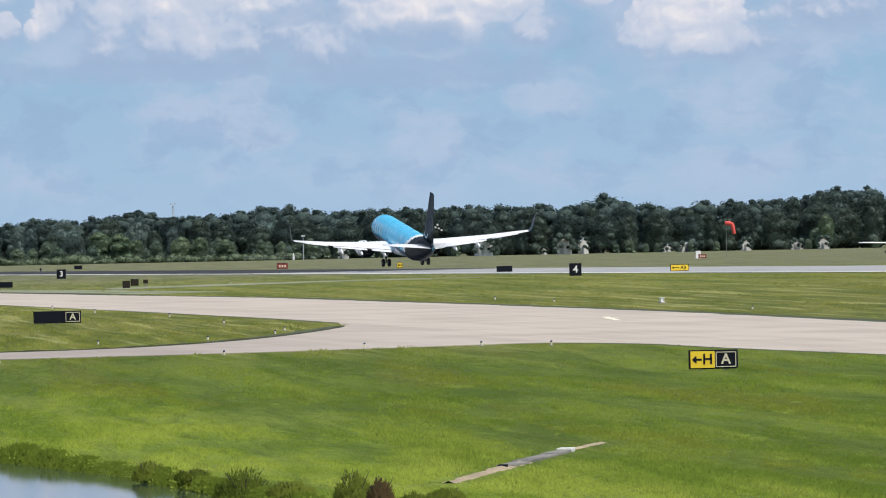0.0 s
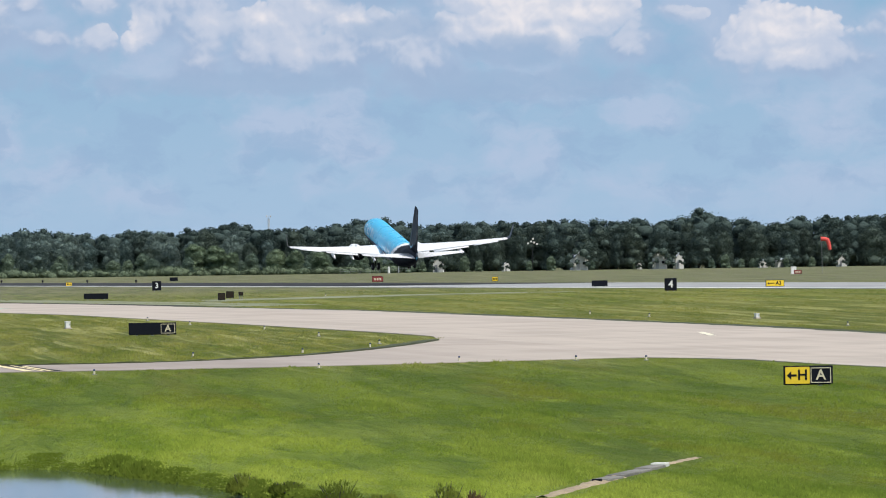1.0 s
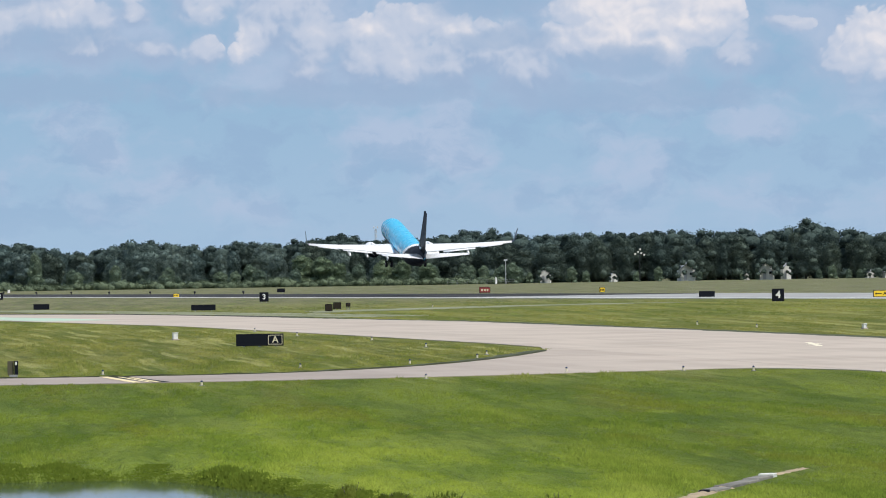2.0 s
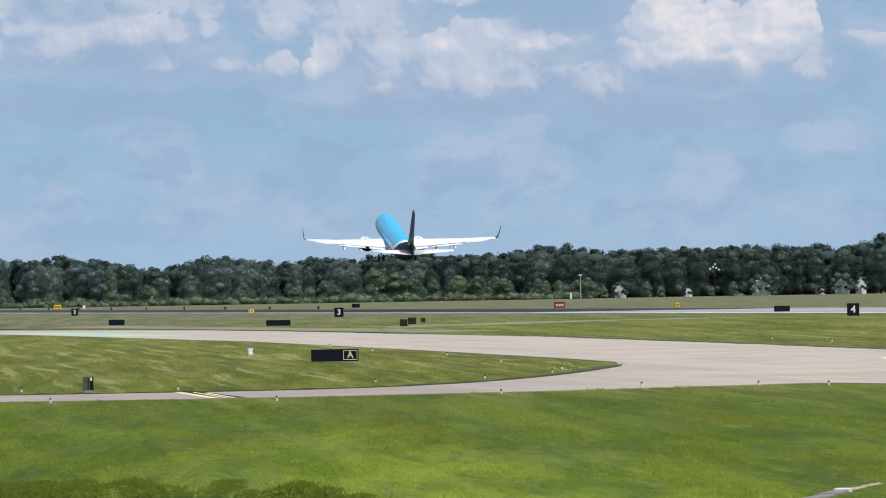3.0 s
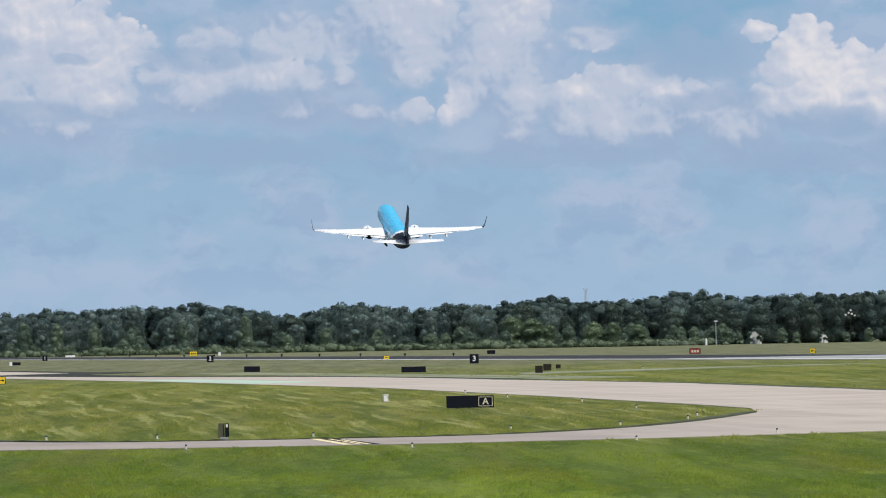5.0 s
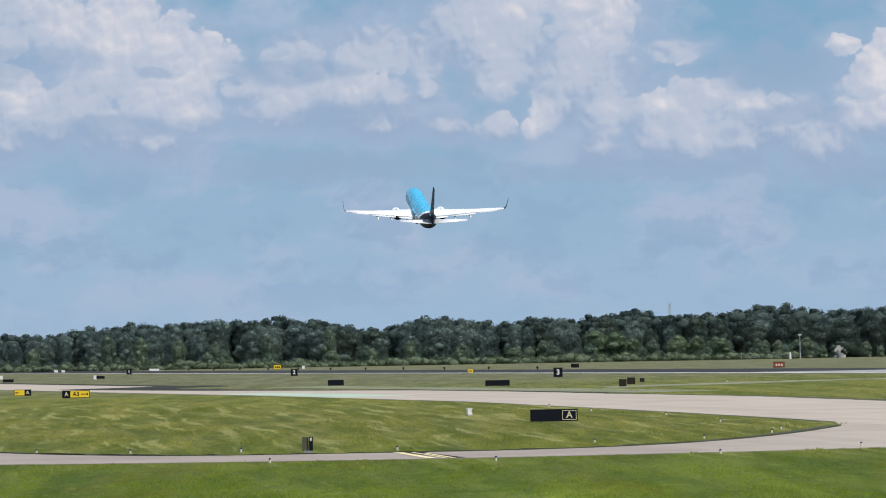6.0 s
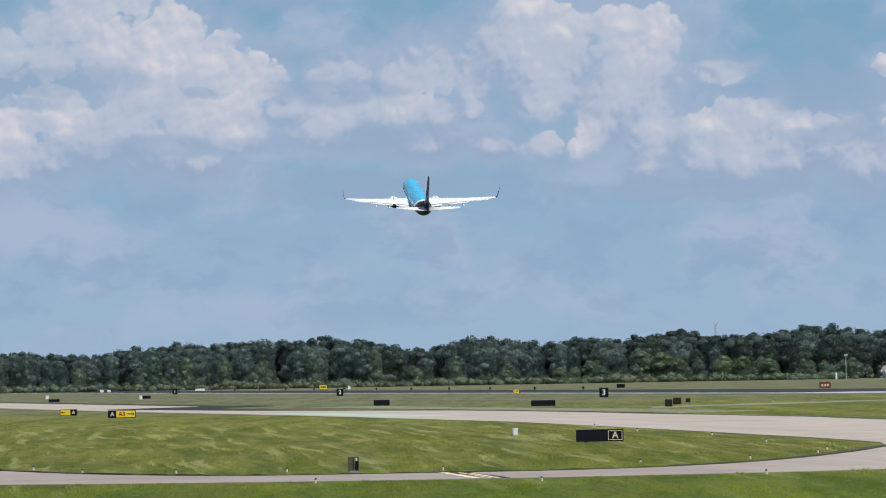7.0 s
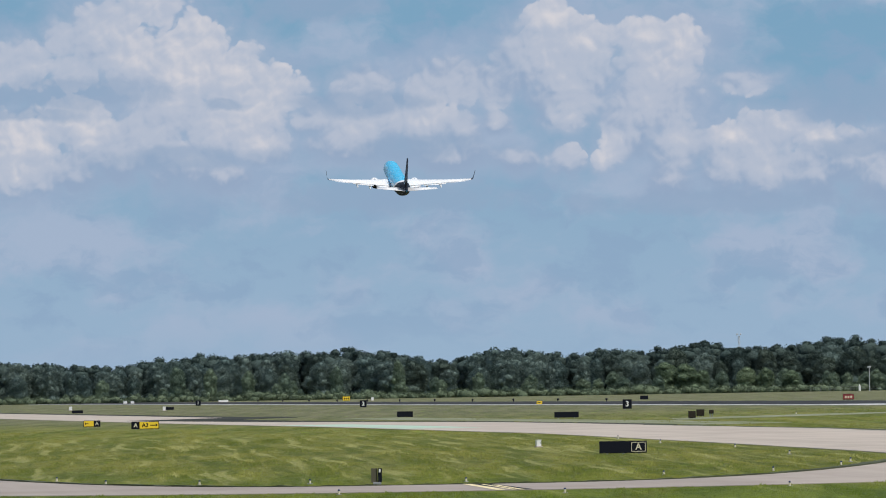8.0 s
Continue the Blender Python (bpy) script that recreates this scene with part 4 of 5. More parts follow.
def arrow_bm(w, h, right=False):
    bm = bmesh.new()
    k = -1 if right else 1
    pts = [(-w / 2, 0), (-w / 2 + h * 0.55, h / 2), (-w / 2 + h * 0.55, h * 0.13), (w / 2, h * 0.13), (w / 2, -h * 0.13), (-w / 2 + h * 0.55, -h * 0.13), (-w / 2 + h * 0.55, -h / 2)]
    bm.faces.new([bm.verts.new((x * k, 0, z)) for x, z in pts])
    return bm


def place(ob, x, z, y, parent, mat, label=""):
    ob.parent = parent
    ob.location = (x, y, z)
    if mat:
        ob.data.materials.clear()
        ob.data.materials.append(mat)
    return tagged(ob, label)


def make_sign(x, y, w, h, panels, label, turn=0.0, clear=0.1, name="taxiway_sign", group=""):
    """A lit guidance sign on short legs. panels: (share of the width, face material, text, text material, border?, arrow)."""
    e = group_base(name, pose(x, y, land(x, y), 0, 0, turn), label, "sign", group)
    part("housing", boxed(0, 0.05, clear + h / 2, w, 0.24, h, 0.025), BLACK, e, "black sign housing")
    n = max(2, round(w / 1.0))
    for k in range(n):
        lx = -w / 2 + w * (k + 0.5) / n
        leg = part("leg", tubed((lx, 0.05, -0.25), (lx, 0.05, clear + 0.02), 0.045, 0.045, 8), GREY, e)
        part("flange", tubed((lx, 0.05, -0.02), (lx, 0.05, 0.03), 0.09, 0.09, 10), GREY, leg)
    left = -w / 2 + 0.05
    for share, face, text, ink, border, arrow in panels:
        pw = (w - 0.1) * share
        cx = left + pw / 2
        left += pw
        fh = h - 0.1
        if face is None:
            continue
        pan = part("face_panel", boxed(cx, -0.08, clear + h / 2, pw - 0.015, 0.02, fh, 0.006), face, e)
        if border:
            b = 0.034
            for bx, bz, bw, bh in ((0, fh / 2 - b * 1.4, pw - 0.08, b), (0, -fh / 2 + b * 1.4, pw - 0.08, b), (-pw / 2 + b * 1.4, 0, b, fh - 0.08), (pw / 2 - b * 1.4, 0, b, fh - 0.08)):
                part("border", boxed(cx + bx, -0.094, clear + h / 2 + bz, bw, 0.008, bh), border, pan)
        tx = cx
        if arrow:
            tx = cx + (0.2 * pw if arrow == "left" else -0.2 * pw)
            ar = part("arrow", arrow_bm(pw * 0.4, fh * 0.5, arrow == "right"), ink, pan)
            ar.location = (cx + (-0.24 * pw if arrow == "left" else 0.26 * pw), -0.098, clear + h / 2)
        if text:
            t = new("letter", letters(text, fh * 0.86))
            place(t, tx, clear + h / 2, -0.098, pan, ink)
    return e


SIGN_BACK = paint("brown_sign_back", (0.030, 0.023, 0.017), 0.8, gloss=0.1)
BLANK = (1.0, None, "", None, None, "")
make_sign(34.7, 263.0, 2.06, 0.80, [(0.53, YELLOW, "H", BLACK, None, "left"), (0.47, BLACK, "A", CREAM, CREAM, "")], "yellow and black taxiway sign with arrow, H and A", 0, 0.06)
make_sign(11.1, 398.0, 2.98, 0.76, [(0.67, None, "", None, None, ""), (0.33, BLACK, "A", CREAM, CREAM, "")], "black taxiway sign with a blank panel and a framed A", 0, 0.06)
for num, x, y in (("4", 71.0, 644.5), ("3", 24.8, 865.5), ("2", -15.1, 1162.0), ("1", -60.5, 1550.0)):
    make_sign(x, y, 1.24, 1.28, [(1.0, BLACK, num, WHITE, None, "")], "black runway distance sign with white numeral " + num, 0, 0.1, "distance_sign", "distance signs along the runway")
make_sign(90.3, 712.0, 2.1, 0.74, [(1.0, YELLOW, "A3", BLACK, None, "left")], "yellow exit sign with arrow and A3 by the runway", 0, 0.08)
make_sign(-31.2, 657.5, 2.87, 0.78, [(0.29, BLACK, "A", CREAM, None, ""), (0.71, YELLOW, "A3", BLACK, None, "right")], "black and yellow sign with A, A3 and an arrow", 0, 0.08)
e = make_sign(-40.8, 730.5, 1.95, 0.72, [(0.62, YELLOW, "", BLACK, None, "left"), (0.38, BLACK, "A", CREAM, None, "")], "yellow and black taxiway sign seen through shimmer", 0, 0.08)
for x, y, w, h in ((-5.4, 839.0, 2.1, 0.75), (14.0, 734.5, 2.82, 0.66), (77.2, 781.0, 1.95, 0.72), (44.7, 1426.0, 1.8, 0.85), (-73.8, 1270.0, 2.2, 0.6), (-56.4, 1292.0, 2.0, 0.6)):
    make_sign(x, y, w, h, [BLANK], "black back of an airfield sign", 0, 0.12)
for x, y, w, h in ((25.9, 666.5, 0.78, 0.75), (27.9, 694.5, 0.87, 0.72), (28.9, 689.5, 0.5, 0.4)):
    make_sign(x, y, w, h, [(1.0, SIGN_BACK, "", None, None, "")], "brown-grey back of a small airfield sign", 0, 0.1 if h > 0.5 else 0.35)
for x, y, w, h, m, lab in ((72.1, 1134.0, 2.0, 0.95, RED, "red runway holding sign with worn lettering"), (168.1, 1288.0, 1.6, 0.8, RED, "red holding sign beyond the runway"), (81.0, 1276.0, 2.0, 0.8, RED, "red holding sign by the far grass"),
                         (86.8, 1056.0, 0.95, 0.8, YELLOW, "small yellow sign beyond the runway"), (-29.8, 1906.0, 2.3, 1.3, YELLOW, "yellow sign far down the field"), (17.1, 1154.0, 1.1, 0.65, YELLOW, "small yellow sign beyond the runway")):
    s = make_sign(x, y, w, h, [(1.0, m, "", BLACK, None, "")], lab, 0, 0.1)
    for k in range(3):
        part("marking_bar", boxed((k - 1) * w * 0.24, -0.096, 0.1 + h / 2, w * 0.16, 0.008, h * 0.42), CREAM if m is RED else BLACK, s)


# ---- edge lights, boxes and markings ----
def make_edge_light():
    e = tagged(new("edge_light"), "taxiway edge light on a short pale post", "light", "taxiway edge lights")
    part("base_plate", tubed((0, 0, -0.05), (0, 0, 0.03), 0.14, 0.14, 12), GREY, e)
    part("post", tubed((0, 0, 0.02), (0, 0, 0.18), 0.06, 0.05, 10), CREAM, e, "pale post")
    bm = bmesh.new()
    loft(bm, [[(math.cos(k * math.tau / 12) * r, math.sin(k * math.tau / 12) * r, z) for k in range(12)] for z, r in ((0.18, 0.05), (0.20, 0.055), (0.24, 0.05), (0.26, 0.02))])
    part("lens", bm, LENS, e, "dark blue lens")
    return e


LENS = paint("blue_lens", (0.01, 0.03, 0.10), 0.15, wear=0.0)
LIGHTS = [(16.6, 307.0), (24.2, 317.0), (29.9, 315.0), (33.2, 313.0), (11.5, 336.0), (17.6, 341.5), (22.0, 353.5), (23.1, 362.5), (21.0, 388.0), (19.0, 417.0), (15.0, 444.0), (12.8, 472.0),
          (-21.2, 344.5), (-18.0, 334.5), (-12.9, 330.5), (-7.1, 329.0), (-5.2, 305.0), (5.6, 301.0), (54.8, 396.0), (47.9, 449.0), (45.6, 469.0), (38.1, 689.0), (1.0, 327.5)]
light = make_edge_light()
for i, (x, y) in enumerate(LIGHTS):
    m = pose(x, y, land(x, y))
    if i:
        copy_thing(light, m)
    else:
        light.matrix_world = m


def make_cabinet(x, y, w, h, label):
    """A pale steel equipment box with a lid, on a concrete pad."""
    e = group_base("equipment_box", pose(x, y, land(x, y), 0, 0, 14), label, "box")
    part("pad", boxed(0, 0, 0.03, w * 1.35, 0.6, 0.1, 0.02), CONCRETE, e, "concrete pad")
    part("body", boxed(0, 0, 0.08 + h / 2, w, 0.36, h, 0.02), WHITE, e)
    part("lid", boxed(0, 0, 0.09 + h, w + 0.05, 0.41, 0.05, 0.015), WHITE, e)
    part("latch", boxed(w * 0.3, -0.19, 0.08 + h * 0.55, 0.04, 0.03, 0.1, 0.006), GREY, e)


make_cabinet(6.3, 433.5, 0.32, 0.40, "white steel equipment box on the taxiway island grass")
make_cabinet(53.2, 429.5, 0.24, 0.26, "white steel equipment box in the grass by the taxiway")


def make_post_sign():
    """Two upright boards of a guard light, seen from the side: one brown-grey, one black with a white lamp."""
    e = group_base("guard_light", pose(-3.6, 325.5, land(-3.6, 325.5)), "brown and black upright guard light with a white lamp", "light")
    part("base", boxed(0.02, 0, 0.05, 0.42, 0.4, 0.14, 0.02), GREY, e)
    part("back_board", boxed(-0.13, 0.05, 0.46, 0.30, 0.08, 0.74, 0.012), BROWN, e, "brown-grey board")
    part("front_board", boxed(0.17, -0.05, 0.47, 0.2, 0.10, 0.72, 0.012), BLACK, e, "black board")
    part("lamp", boxed(0.16, -0.115, 0.70, 0.09, 0.04, 0.17, 0.015), WHITE, e, "white lamp")
    part("trim_strip", boxed(0.03, -0.02, 0.46, 0.02, 0.09, 0.74), BLACK, e)


make_post_sign()


def stripe(name, a, b, width, mat, lift, label):
    """A painted stripe on the pavement from a to b."""
    bm = bmesh.new()
    d = (Vector((*b, 0)) - Vector((*a, 0)))
    s = Vector((-d.y, d.x, 0)).normalized() * width / 2
    rows = []
    for k in range(9):
        c = Vector((*a, 0)) + d * k / 8
        rows.append([bm.verts.new((p.x, p.y, land(p.x, p.y) + lift)) for p in (c - s, c + s)])
    for p, q in zip(rows, rows[1:]):
        bm.faces.new((p[0], p[1], q[1], q[0]))
    bmesh.ops.recalc_face_normals(bm, faces=bm.faces)
    return tagged(part(name, bm, mat), label, "marking", kind="structure")


HOLD_PAINT = paint("pale_yellow_hold_paint", (0.88, 0.74, 0.44), 0.7, wear=0.08)
ARROW_PAINT = paint("pale_arrow_paint", (0.86, 0.80, 0.62), 0.7, wear=0.08)
stripe("hold_marking_ground", (1.8, 321.0), (3.75, 308.2), 1.0, BLACK, 0.040, "black painted ground of the holding marking")
for off, far, wd in ((0.0, 321.4, 0.46), (0.68, 320.6, 0.2), (1.05, 318.6, 0.26)):
    stripe("hold_marking", (1.0 + off + (321.4 - far) * 0.12, far), (2.62 + off, 308.0), wd, HOLD_PAINT, 0.046, "pale yellow holding stripe across the taxiway")
stripe("taxi_arrow", (43.2, 370.0), (43.8, 381.5), 0.42, ARROW_PAINT, 0.046, "worn pale arrow painted on the taxiway")
stripe("taxi_arrow", (43.15, 375.0), (44.0, 377.4), 0.55, ARROW_PAINT, 0.050, "worn pale arrow painted on the taxiway")


# ---- connector between taxiway and runway ----
strip("connector", [((x, 656.0 + 0.05 * (x - 10)), (x, 688.0 - 0.34 * (x - 10))) for x in range(24, 66, 3)], OLD_ASPHALT, 0.05, label="worn pale link between taxiway and runway", category="taxiway")

# ---- drain by the pond ----
DIRT = paint("sandy_dirt", (0.46, 0.36, 0.23), 0.95, wear=0.25, scale=1.5, bump=0.8)
STUCCO = paint("pale_stucco", (0.68, 0.68, 0.64), 0.85, wear=0.15)
STONE = paint("weathered_concrete", (0.27, 0.255, 0.225), 0.9, wear=0.35, scale=2.0, bump=0.4)


def ribbon(bm, a, b, w0, w1, high, rng, n=26):
    """A low ragged bank from a to b."""
    d = Vector((b[0] - a[0], b[1] - a[1], 0))
    s = Vector((-d.y, d.x, 0)).normalized()
    rings = []
    for k in range(n + 1):
        c = Vector((*a, 0)) + d * k / n
        w = (w0 + (w1 - w0) * k / n) * rng.uniform(0.75, 1.2)
        z = land(c.x, c.y)
        rings.append([(c.x + s.x * w * u, c.y + s.y * w * u, z - 0.06 + high * v * rng.uniform(0.7, 1.2)) for u, v in ((-0.6, 0), (-0.35, 0.8), (0, 1.1), (0.35, 0.8), (0.6, 0))])
    loft(bm, rings, closed=False, cap=False)


def make_drain():
    rng = random.Random(8)
    e = tagged(new("drain"), "low concrete drain slab in a strip of bare sandy dirt", "drain")
    bm = bmesh.new()
    ribbon(bm, (13.3, 149.0), (16.2, 161.0), 0.5, 0.7, 0.10, rng)
    part("dirt_bank", bm, DIRT, e, "bare sandy dirt", True)
    bm = bmesh.new()
    ribbon(bm, (18.1, 169.0), (20.0, 175.5), 0.6, 0.35, 0.08, rng)
    part("dirt_bank", bm, DIRT, e, "bare sandy dirt", True)
    turn = Euler((0, 0, -math.atan2(2.9, 10.5)))
    for k in range(4):
        f = (k + 0.5) / 4
        x, y = 15.6 + 2.5 * f, 158.5 + 9.8 * f
        bm = bmesh.new()
        box(bm, x, y, land(x, y) - 0.01 + 0.015 * (k % 2), 0.46, 2.42, 0.14, 0.03, turn)
        part("slab", bm, STONE, e, "grey concrete slab")
    bm = bmesh.new()
    box(bm, 18.25, 168.9, land(18, 169) + 0.02, 0.42, 0.6, 0.17, 0.03, turn)
    part("end_block", bm, STUCCO, e, "pale concrete end block")
    # Solid black block stands in for the dark inside a pipe.
    bm = bmesh.new()
    box(bm, 15.5, 158.2, land(15, 157) + 0.03, 0.22, 0.3, 0.12, 0.02, turn)
    part("pipe_mouth", bm, BLACK, e, "black block painted as the dark of a pipe mouth")


make_drain()


# ---- weeds and grass ----
def make_shrub(seed, x, y, high, wide, mat, label):
    rng = random.Random(seed)
    e = group_base("shrub", pose(x, y, land(x, y)), label, "shrub", "shrubs on the pond bank")
    bm = bmesh.new()
    tips = []
    for _ in range(16):
        a, r = rng.uniform(0, 6.28), rng.uniform(0.1, 1) * wide
        tip = (math.cos(a) * r, math.sin(a) * r, high * rng.uniform(0.45, 1.0))
        tube(bm, (0, 0, -0.05), tip, 0.015, 0.005, 4)
        tips.append(tip)
    part("stems", bm, BARK, e)
    vs, fs, ns = [], [], []
    for _ in range(1500):
        a, r = rng.uniform(0, 6.28), math.sqrt(rng.random())
        swell = 0.75 + 0.45 * noise.noise(Vector((math.cos(a) * r * 2.2 + seed, math.sin(a) * r * 2.2, 0)))
        p = Vector((math.cos(a) * r * wide, math.sin(a) * r * wide, high * swell * math.sqrt(max(0.0, 1 - r * r)) * rng.uniform(0.25, 1.0)))
        tip = p + Vector((math.cos(a) * r * rng.uniform(0.02, 0.10), math.sin(a) * r * 0.06, rng.uniform(0.03, 0.13)))
        w = Vector((rng.uniform(0.008, 0.022), rng.gauss(0, 0.01), 0))
        fs.append((len(vs), len(vs) + 1, len(vs) + 2))
        vs += [p - w, p + w, tip]
        up = Vector((math.cos(a) * r * 0.8 + rng.gauss(0, 0.3), math.sin(a) * r * 0.8 + rng.gauss(0, 0.3), 0.8)).normalized()
        ns += [up, up, up]
    me = bpy.data.meshes.new("leaves")
    me.from_pydata(vs, [], fs)
    me.normals_split_custom_set_from_vertices(ns)
    me.materials.append(SPRAY[mat.name])
    new("leaves", me).parent = e


REDDISH = leaf_material("reddish_weed_leaves", (0.10, 0.07, 0.03), (0.19, 0.14, 0.06))
for k, (x, y, h, w, m, lab) in enumerate(((8.51, 150.0, 0.85, 0.72, SHRUB, "broad olive green shrub on the pond bank"), (6.86, 163.2, 0.58, 0.45, SHRUB, "olive green shrub at the water's edge"), (10.15, 137.0, 0.85, 0.42, SHRUB, "ragged green shrub on the pond bank"),
        (10.62, 135.5, 0.72, 0.3, REDDISH, "reddish brown weed bush on the bank"), (9.3, 144.5, 0.38, 0.55, SHRUB, "low green shrub on the pond bank"), (11.4, 135.0, 0.36, 0.5, SHRUB, "low green shrub on the bank"),
        (7.7, 157.8, 0.3, 0.45, SHRUB, "low green shrub at the water's edge"), (12.3, 138.5, 0.3, 0.4, SHRUB, "low green shrub on the bank"))):
    make_shrub(60 + k, x, y, h, w, m, lab)


def make_tufts(name, label, seed, count, y0, y1, side0, side1, allowed, high, mat=BLADES):
    """Upright grass blades in small tufts, scattered evenly as the eye sees the field."""
    rng = random.Random(seed)
    vs, fs, ns = [], [], []
    while count:
        y = 1 / rng.uniform(1 / y1, 1 / y0)
        x = y * rng.uniform(side0, side1)
        if not allowed(x, y):
            continue
        count -= 1
        z = land(x, y) - 0.01
        k = noise.noise(Vector((x * 0.35, y * 0.045, 1.7))) + 0.6 * noise.noise(Vector((x * 1.1, y * 0.15, 5.2)))
        h0 = high * max(0.3, 0.95 + 1.9 * k)
        for _ in range(6):
            bx, by = x + rng.gauss(0, 0.11), y + rng.gauss(0, 0.3)
            h, w = h0 * rng.uniform(0.55, 1.3), high * rng.uniform(0.25, 0.6)
            lean = rng.gauss(0, 0.4) * h
            n = len(vs)
            vs += [(bx - w, by, z), (bx + w, by, z), (bx + lean, by + rng.uniform(-0.3, 0.6) * h, z + h)]
            fs.append((n, n + 1, n + 2))
            up = (rng.gauss(0, 0.25), rng.gauss(-0.15, 0.25), 1.0)
            ns += [up, up, up]
    me = bpy.data.meshes.new(name)
    me.from_pydata(vs, [], fs)
    me.normals_split_custom_set_from_vertices([Vector(v).normalized() for v in ns])
    me.materials.append(mat)
    tagged(new(name, me), label, "grass", kind="stuff")


def lawn(x, y):
    by_drain = abs(x - (13.3 + (y - 149.0) * 0.253)) < 0.75 and 147 < y < 177
    return pond_shore(x) + 1.5 < y < h_near(x) - 0.6 and x < 57 and not by_drain


make_tufts("bank_weeds", "tall green weeds along the pond's bank", 34, 5200, 130, 200, -0.06, 0.12, lambda x, y: pond_shore(x) - 0.4 < y < pond_shore(x) + 3.5 + 3 * noise.noise(Vector((x, y * 0.3, 0))), 0.10, SPRAY[WEED.name])
make_tufts("lawn_grass", "short green mown grass between pond and taxiway", 31, 36000, 132, 345, -0.075, 0.165, lawn, 0.062)
make_tufts("field_grass", "dry mown grass between taxiway and runway", 33, 9000, 385, 800, 0.0, 0.165, lambda x, y: TAXI_R + 1.0 < across(x, y) < -25.0, 0.07)
make_tufts("island_grass", "dry mown grass on the taxiway island", 32, 16000, 322, 640, -0.09, 0.075, lambda x, y: h_far(x) + 0.8 < y and x < taxi_left_edge(y) - 0.8, 0.07)


# ---- beyond the runway ----
def far_xy(az, y):
    return y * math.tan(radians(az)), y


def make_windsock():
    x, y = far_xy(7.655, 1330)
    e = group_base("windsock", pose(x, y, land(x, y)), "orange-red windsock hanging from a pole beyond the runway", "windsock")
    part("pole", tubed((0, 0, -0.3), (0, 0, 7.4), 0.045, 0.035), GREY, e)
    bm = bmesh.new()
    axis = [(-0.2, 7.3, 0.46), (0.6, 7.3, 0.46), (1.2, 7.1, 0.46), (1.45, 6.5, 0.42), (1.6, 5.7, 0.38), (1.75, 5.0, 0.33)]
    rings = []
    for i, (px, pz, r) in enumerate(axis):
        q = axis[min(i + 1, 5)]
        o = axis[max(i - 1, 0)]
        d = Vector((q[0] - o[0], 0, q[1] - o[1])).normalized()
        n = Vector((-d.z, 0, d.x))
        rings.append([Vector((px, 0, pz)) + n * math.cos(k * math.tau / 14) * r + Vector((0, math.sin(k * math.tau / 14) * r, 0)) for k in range(14)])
    loft(bm, rings, cap=False)
    part("sock", bm, SOCK, e, "orange-red cloth sock", True)
    bm = bmesh.new()
    tube(bm, (-0.25, 0, 6.82), (-0.25, 0, 7.78), 0.04, 0.04, 8)
    part("frame", bm, GREY, e)


SOCK = paint("orange_red_cloth", (0.74, 0.09, 0.075), 0.8, wear=0.1)
make_windsock()


def make_mast():
    x, y = far_xy(2.66, 2600)
    e = group_base("radio_mast", pose(x, y, land(x, y)), "pale lattice radio mast rising behind the wood", "mast")
    for k in range(3):
        a = k * math.tau / 3 + 0.4
        part("leg", tubed((math.cos(a) * 0.9, math.sin(a) * 0.9, 0), (math.cos(a) * 0.4, math.sin(a) * 0.4, 22.6), 0.09, 0.07, 6), PALE_STEEL, e)
    for k in range(11):
        z = 1 + k * 2.0
        bm = bmesh.new()
        for j in range(3):
            a, b = j * math.tau / 3 + 0.4, (j + 1) * math.tau / 3 + 0.4
            r = 0.9 - 0.5 * z / 22.6
            tube(bm, (math.cos(a) * r, math.sin(a) * r, z), (math.cos(b) * r * 0.97, math.sin(b) * r * 0.97, z + 1.9), 0.06, 0.06, 5)
        part("bracing", bm, PALE_STEEL, e)
    for dx in (-0.75, 0.75):
        part("antenna", boxed(dx, -0.3, 23.5, 0.5, 0.3, 0.8, 0.08), PALE_STEEL, e, "white panel antenna")
    part("antenna", tubed((0, 0, 22.4), (0, 0, 24.1), 0.07, 0.04, 8), PALE_STEEL, e)


PALE_STEEL = paint("pale_steel", (0.6, 0.62, 0.64), 0.5, 0.3)
make_mast()


def make_pole():
    x, y = far_xy(3.83, 2225)
    e = group_base("lamp_post", pose(x, y, land(x, y)), "tall grey lamp post before the wood", "lamp post")
    part("pole", tubed((0, 0, -0.3), (0, 0, 8.3), 0.14, 0.1), PALE_STEEL, e)
    part("lamp_head", boxed(0, 0, 8.35, 1.3, 0.5, 0.5, 0.12), PALE_STEEL, e)
    x, y = far_xy(3.74, 2222)
    e = group_base("marker_post", pose(x, y, land(x, y)), "squat white marker post before the wood", "post")
    part("post", tubed((0, 0, -0.1), (0, 0, 1.7), 0.4, 0.34, 14), WHITE, e)
    part("cap", tubed((0, 0, 1.7), (0, 0, 2.4), 0.3, 0.2, 14), WHITE, e)


make_pole()


